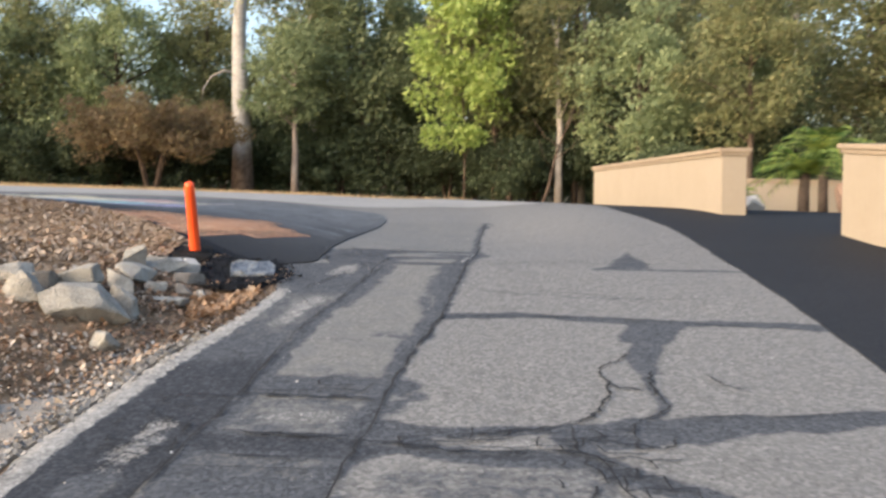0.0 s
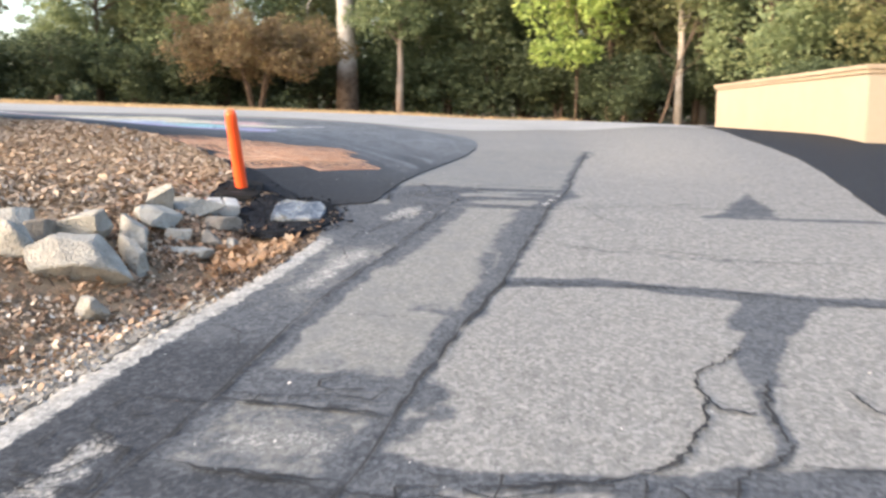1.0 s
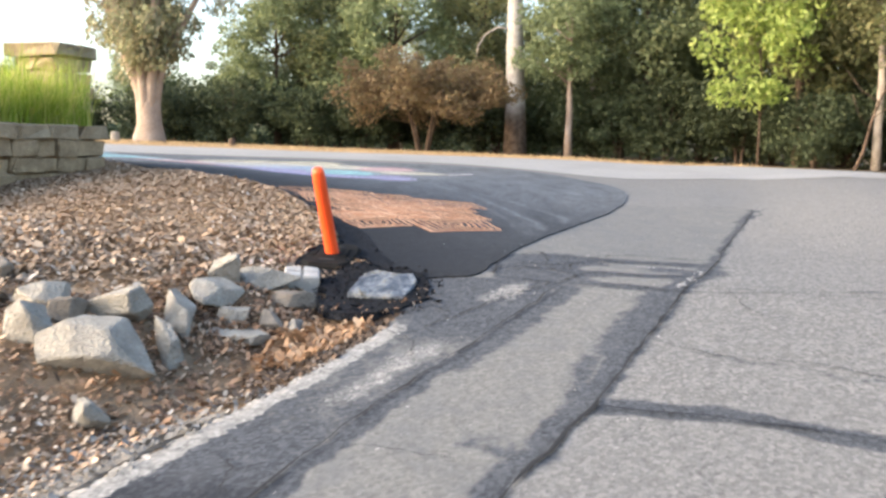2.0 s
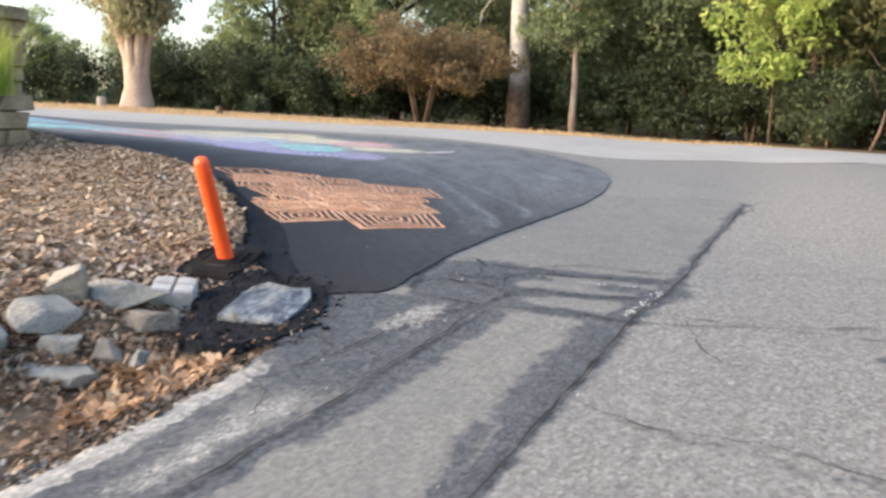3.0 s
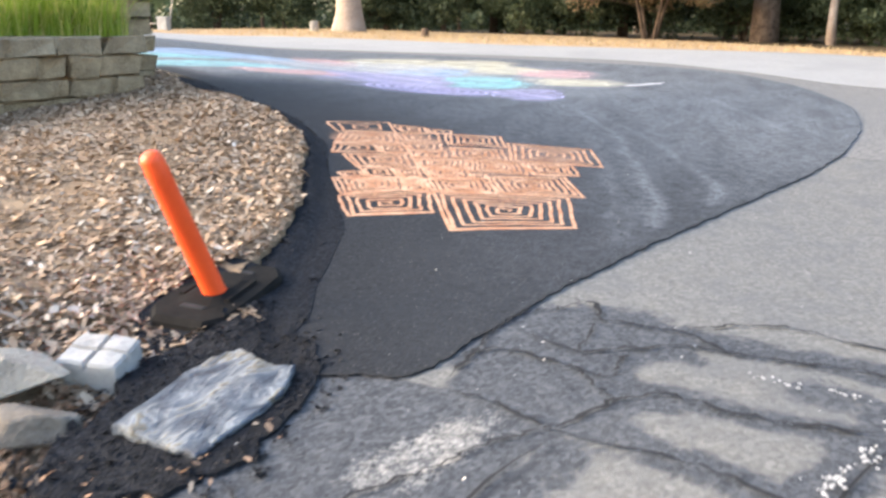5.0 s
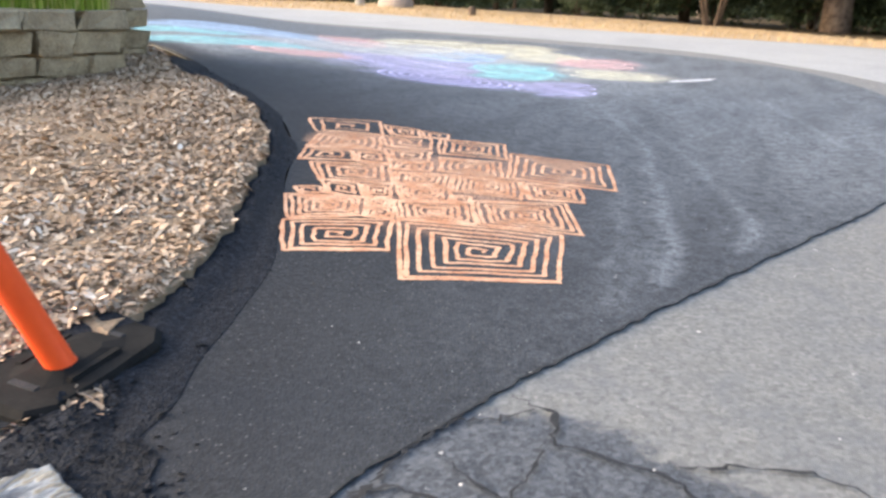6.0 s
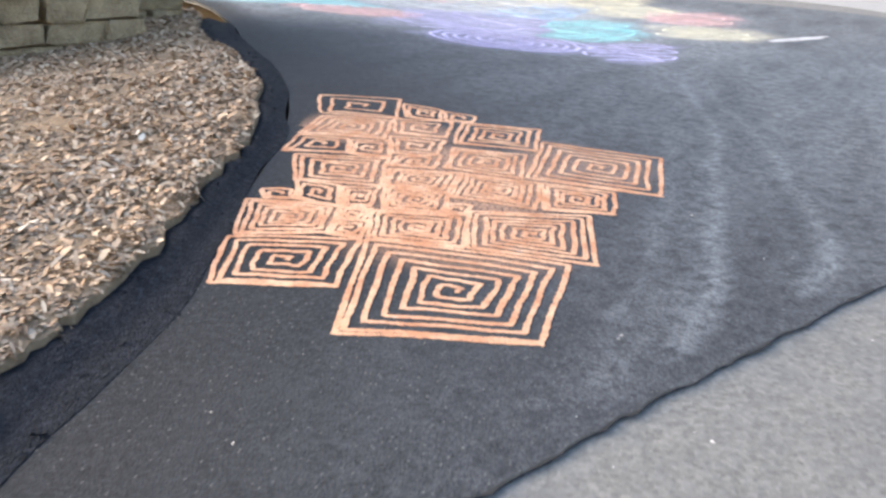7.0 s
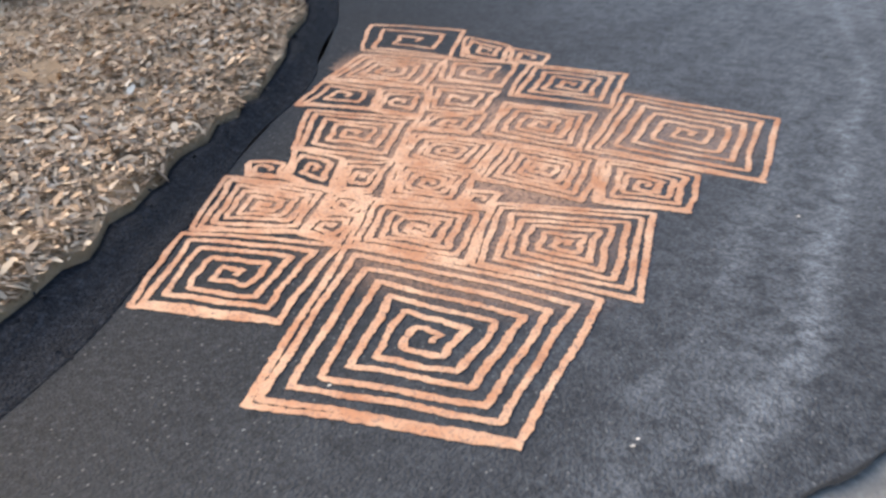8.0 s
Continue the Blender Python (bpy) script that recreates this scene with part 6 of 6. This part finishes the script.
random.seed(21)
oak_a = stand(tree("oak_tree", "dense dark green oak at the edge of the woods", 9.5, 0.8, 3.2, M_OAK, M_BARK, 101, 95, 150, 0.24, 0.22, 1.0), -15.5, 42.5)
oak_b = stand(tree("oak_tree", "dark green oak with a broad drooping crown", 11.5, 1.6, 3.6, M_OAK, M_BARK, 102, 110, 140, 0.26, 0.25, 1.05, 0.8), -3.9, 44, 40)
olive_a = stand(tree("bay_tree", "olive green tree in the woods beyond the road", 12, 2.4, 3.4, M_OLIVE, M_BARK, 103, 95, 140, 0.24, 0.2, 1.0, 0.7), 2.4, 41, 80)
olive_b = stand(tree("bay_tree", "tall sparse olive green tree in the woods", 14, 3.5, 3.0, M_OLIVE, M_GREYBARK, 104, 80, 130, 0.24, 0.2, 1.0, 0.6), 6.5, 42, 10)
lime = stand(tree("maple_tree", "lit yellow green tree hanging over the road", 12, 2.2, 2.2, M_LIME, M_BARK, 105, 75, 130, 0.26, 0.05, 0.95, 0.8, 0.8), 0.9, 38.3, 0)
rust = stand(tree("rusty_shrub", "wide rusty brown shrub with bare stems", 3.9, 1.2, 3.9, M_RUST, M_BARK, 106, 105, 170, 0.18, 0.09, 0.65, 1.0, 0.0, 5, 0.9), -12.4, 37.9, 0)
# undergrowth whose leaf colour is darkened in place of shade below the crowns
under = stand(tree("laurel_shrub", "bushy green shrub under the trees, leaves darkened for shade", 3.6, 0.1, 2.1, M_SHADELEAF, M_BARK, 107, 60, 130, 0.2, 0.07, 0.75, 1.0, 0.0, 3, 0.4), -7.6, 44.5, 0)
trunk_tree = stand(tree("eucalyptus_tree", "tall eucalyptus with a straight mottled grey trunk", 19, 9, 3.4, M_EUC, M_EUCBARK, 108, 60, 120, 0.26, 0.5, 1.1, 0.8, 1.0), -9.4, 41.9, 0)
thin_tree = stand(tree("young_oak_tree", "slender pale trunked tree beside the eucalyptus", 8, 3.0, 2.2, M_OAK, M_PALEBARK, 109, 50, 140, 0.22, 0.17, 0.9), -6.75, 40.6, 0)

for k, (x, y, s, src) in enumerate((
        (-19.5, 44.5, 0.82, oak_b), (-25.2, 43, 0.42, oak_a), (-29, 41, 0.42, oak_b), (-33.5, 39, 0.5, oak_a), (-38.5, 36, 0.4, oak_b), (-44, 31, 0.5, oak_a), (-50, 23, 0.45, oak_b),
        (-12, 45.5, 0.9, olive_a), (-6.8, 47, 1.2, olive_b), (-1.2, 47, 1.15, oak_a), (4.6, 46.5, 1.15, oak_b), (9.8, 43.5, 1.05, olive_a), (13.5, 40, 1.0, oak_a), (17, 43, 1.1, olive_b), (12.2, 48, 1.2, olive_a),
        (17.5, 36.5, 1.0, olive_a), (22, 38, 0.75, oak_b), (26, 33, 1.0, oak_a), (8, 36.5, 0.8, oak_a), (11.5, 33.5, 0.75, olive_a), (5.0, 38.5, 0.85, olive_b), (20, 30, 0.9, olive_b),
        (-19, 52, 0.7, olive_b), (-14, 52, 0.85, oak_b), (-8, 54, 1.0, olive_a), (-2, 54, 1.1, oak_b), (4, 55, 1.4, olive_b), (10, 55, 1.4, oak_a), (17, 52, 1.4, oak_b), (24, 46, 0.9, olive_a),
        (-29, 50, 0.45, oak_a), (-38, 46, 0.35, oak_b), (-20.9, 40.8, 0.86, oak_a), (-19.6, 42.8, 0.85, olive_a))):
    again(src, x, y, k * 67 % 360, s)
for k, (x, y, s) in enumerate(((-16.3, 40.5, 0.9), (-18.5, 39.2, 0.8), (-10.8, 43.6, 1.0), (-5.0, 43.4, 1.1), (-2.8, 42.5, 1.0), (0.2, 42, 1.1), (2.9, 38.6, 0.8), (4.6, 42.5, 1.1), (7.4, 39.5, 1.0), (10.5, 38, 1.1), (-21.8, 38.3, 0.9), (-24.6, 36.5, 0.8),
                               (-27.5, 34.5, 0.75), (-30, 33, 0.9), (-33.5, 30.5, 0.8), (-38, 28, 0.9), (-43, 25, 1.0), (14, 35, 1.1), (17.5, 32, 1.1), (-14.3, 42.6, 1.0), (8.3, 32.5, 0.7), (-20.2, 41.8, 1.0), (-25.8, 39.4, 1.0), (1.6, 45, 1.2), (-9, 46, 1.2), (-47, 21, 1.0))):
    again(under, x, y, k * 101 % 360, s)


# deeper woods that close the view, their shade put into dark leaves
g = np.random.default_rng(77)
n = 2600
ang, dist = g.uniform(-1.5, 0.75, n), g.uniform(58, 78, n)
cw = np.stack([np.sin(ang) * dist, np.cos(ang) * dist + 2, 1.4 + g.uniform(0, 1, n) ** 1.3 * np.interp(ang, [-1.5, -0.5, -0.4, -0.25, 0, 0.35, 0.5, 0.75], [1.8, 2.0, 4.5, 7, 11, 11, 7, 6])], 1)
tagged(mesh_part("deep_woods", np_mesh("deep_woods", leaf_cloud(g, cw, 1.6 * g.uniform(0.6, 1.3, n), 34, 0.6).reshape(-1, 3), 4), M_SHADELEAF), "green woods further back, leaves darkened for deep shade", "woods", kind="stuff")


# the great eucalyptus by the bend
euc = thing("great_eucalyptus_tree", "huge pale barked eucalyptus on the dry verge", "tree", (-21.3, 31.6, float(level(-21.3, 31.6)) - 0.1))
euc.scale = (0.8, 0.8, 1.0)
g = np.random.default_rng(300)
r4 = random.Random(300)
bm = bmesh.new()
tube(bm, [(0, 0, -0.2), (0.0, 0, 0.25), (0.02, 0, 0.8), (-0.02, 0, 1.6), (0.0, 0, 2.2), (0.05, 0, 2.7)], [0.92, 0.74, 0.6, 0.56, 0.5, 0.3], 18, True, r4, 0.06)
etr = part("trunk", bm, M_PALEBARK, euc, "pale pinkish peeling trunk", True)
cens = []
for k in range(9):
    a = 2 * math.pi * k / 9 + r4.uniform(-0.3, 0.3)
    out, up_ = r4.uniform(1.2, 4.4), r4.uniform(6.0, 12)
    bm = bmesh.new()
    p = [(math.cos(a) * 0.2, math.sin(a) * 0.2, 0.9), (math.cos(a) * 0.36, math.sin(a) * 0.36, 2.0), (math.cos(a) * (0.5 + out * 0.12), math.sin(a) * (0.5 + out * 0.12), 3.4), (math.cos(a) * out * 0.65, math.sin(a) * out * 0.65, up_ * 0.75), (math.cos(a) * out, math.sin(a) * out, up_)]
    tube(bm, p, [0.3, 0.27, 0.2, 0.13, 0.05], 9, True, r4, 0.06)
    part("limb", bm, M_PALEBARK, etr, "", True)
    for q in range(11):
        f = r4.uniform(0.08, 1.05)
        cens.append((math.cos(a) * out * f + r4.gauss(0, 0.8), math.sin(a) * out * f + r4.gauss(0, 0.8), 3.2 + (up_ - 3.2) * f + r4.gauss(0, 0.5)))
for q in range(46):
    a, out = r4.uniform(0, 6.28), r4.uniform(0.5, 2.6)
    cens.append((math.cos(a) * out, math.sin(a) * out, 3.0 + 0.55 * out + r4.uniform(-0.3, 2.6)))
for q in range(40):
    a, out = r4.uniform(0, 6.28), r4.uniform(0.5, 2.3)
    cens.append((math.cos(a) * out, math.sin(a) * out, r4.uniform(2.7, 4.4) + 0.2 * out))
cens = np.array(cens)
mesh_part("crown", np_mesh("crown", leaf_cloud(g, cens, 0.75 * g.uniform(0.5, 1.3, len(cens)), 90, 0.24, 1.2).reshape(-1, 3), 4), M_EUC, euc)

# bare pale trunks that show through the woods
for x, y, hh, rr_, ln in ((5.9, 40.2, 13, 0.13, 0.2), (-5.2, 45.5, 12, 0.16, -0.2), (4.1, 36.8, 4, 0.06, 1.2), (-17.2, 46, 13, 0.15, 0.2)):
    t = thing("bare_tree", "thin bare brown trunk among the trees", "tree", (x, y, float(level(x, y)) - 0.1))
    bm = bmesh.new()
    tube(bm, [(ln * f * 1.0 + 0.06 * math.sin(f * 9), 0.1 * math.sin(f * 5), hh * f) for f in np.linspace(0, 1, 7)], [rr_ * (1.15 - 0.8 * f) for f in np.linspace(0, 1, 7)], 8)
    tr = part("trunk", bm, M_BARK, t, "", True)
    for k in range(5):
        f = 0.35 + 0.12 * k
        bm = bmesh.new()
        a = k * 2.4 + x
        tube(bm, [(ln * f, 0, hh * f), (ln * f + math.cos(a) * 0.7, math.sin(a) * 0.7, hh * f + 0.5), (ln * f + math.cos(a) * 1.2, math.sin(a) * 1.2, hh * f + 1.2)], [rr_ * 0.35, rr_ * 0.22, 0.01], 5)
        part("limb", bm, M_BARK, tr, "", True)

# an arched dead branch beside the eucalyptus
bm = bmesh.new()
tube(bm, [(0, 0, 0), (-0.35, -0.1, 0.05), (-0.9, -0.2, -0.25), (-1.25, -0.2, -0.75), (-1.35, -0.2, -1.3)], [0.06, 0.055, 0.045, 0.035, 0.015], 6)
bm.transform(Matrix.Translation((-0.4, -0.3, 5.6)))
part("limb", bm, M_GREYBARK, trunk_tree, "arched dead branch", True)


# ---- plants and boulders behind the gate ----
def palm(x, y, hgt, fronds, length, seed):
    r = random.Random(seed)
    t = thing("palm_plant", "bushy green palm behind the gate walls", "palm", (x, y, float(level(x, y)) - 0.05))
    bm = bmesh.new()
    tube(bm, [(0, 0, -0.1), (0, 0, hgt * 0.5), (0.03, 0, hgt)], [0.13, 0.11, 0.1], 10, True, r, 0.1)
    part("trunk", bm, M_BARK, t, "", True)
    for k in range(fronds):
        a, el = r.uniform(0, 6.28), r.uniform(0.1, 1.2)
        bm = bmesh.new()
        sp = []
        for i in range(8):
            f = i / 7
            sp.append(Vector((math.cos(a) * length * f * math.cos(el), math.sin(a) * length * f * math.cos(el), hgt + length * (f * math.sin(el) - 0.5 * f * f))))
        for i in range(1, 8):
            d = (sp[i] - sp[i - 1]).normalized()
            side = d.cross(Vector((0, 0, 1))).normalized()
            for sgn in (-1, 1):
                for q in range(2):
                    p = sp[i - 1].lerp(sp[i], q * 0.5)
                    tip = p + side * sgn * length * 0.28 * (1 - i / 10) + d * length * 0.12 - Vector((0, 0, 0.12 * length * 0.5))
                    bm.faces.new([bm.verts.new(v) for v in (p, p + d * 0.05, tip)])
        part("frond", bm, M_FROND, t)
    return t


palm(7.9, 19.5, 0.9, 44, 1.35, 1)
palm(7.0, 21.5, 0.3, 26, 0.8, 2)
palm(9.4, 22.0, 1.5, 40, 1.5, 3)
for x, y, s, sd in ((8.9, 18.6, 1.0, 1), (9.6, 19.2, 1.2, 2), (6.7, 19.6, 0.55, 3), (7.2, 20.6, 0.5, 5)):
    bm = rock_mesh(s, s * 0.8, s * 0.75, 200 + sd)
    ob = part("boulder", bm, M_BOULDER if s > 0.6 else M_CHALKSTONE)
    ob.location = (x, y, float(level(x, y)) + s * 0.25)
    tagged(ob, "reddish brown boulder behind the gate walls" if s > 0.6 else "pale boulder behind the gate walls", "rock")

# small things on the verge
for x, y, s in ((-16.2, 29.3, 0.26), (-22.1, 30.6, 0.36)):
    bm = bmesh.new()
    tube(bm, [(0, 0, -0.1), (0, 0, s * 0.9), (0, 0, s)], [s * 0.5, s * 0.42, s * 0.3], 9, True, random.Random(4), 0.12)
    ob = part("stump", bm, M_BARK if x > -20 else M_STONE)
    ob.location = (x, y, float(level(x, y)))
    tagged(ob, "small weathered stump on the dry verge", "stump")

# a small service box with a bent pipe beside the road
box = thing("utility_box", "small pale concrete service box on the dry verge", "utility box", (-24.3, 25.8, float(level(-24.3, 25.8))), 25)
for nm, w_, d_, z0_, z1_ in (("body", 0.34, 0.3, -0.06, 0.36), ("lid", 0.4, 0.36, 0.36, 0.43)):
    bm = bmesh.new()
    bmesh.ops.create_cube(bm, size=1)
    bm.transform(Matrix.Translation((0, 0, (z0_ + z1_) / 2)) @ Matrix.Diagonal((w_, d_, z1_ - z0_, 1)))
    bmesh.ops.bevel(bm, geom=bm.edges[:], offset=0.015, segments=2, affect="EDGES")
    part(nm, bm, M_CHALKSTONE, box)
bm = bmesh.new()
tube(bm, [(0.12, 0.22, -0.05), (0.14, 0.24, 0.5), (0.22, 0.26, 0.9), (0.2, 0.26, 1.3), (0.05, 0.26, 1.55)], [0.022] * 5, 7)
part("pipe", bm, M_GREYBARK, box, "thin bent pipe", True)
bm = bmesh.new()
tube(bm, [(-0.17, 0.0, 0.2), (-0.45, 0.05, 0.22), (-0.7, 0.1, 0.08)], [0.02] * 3, 7)
part("pipe", bm, M_GREYBARK, box, "thin bent pipe", True)
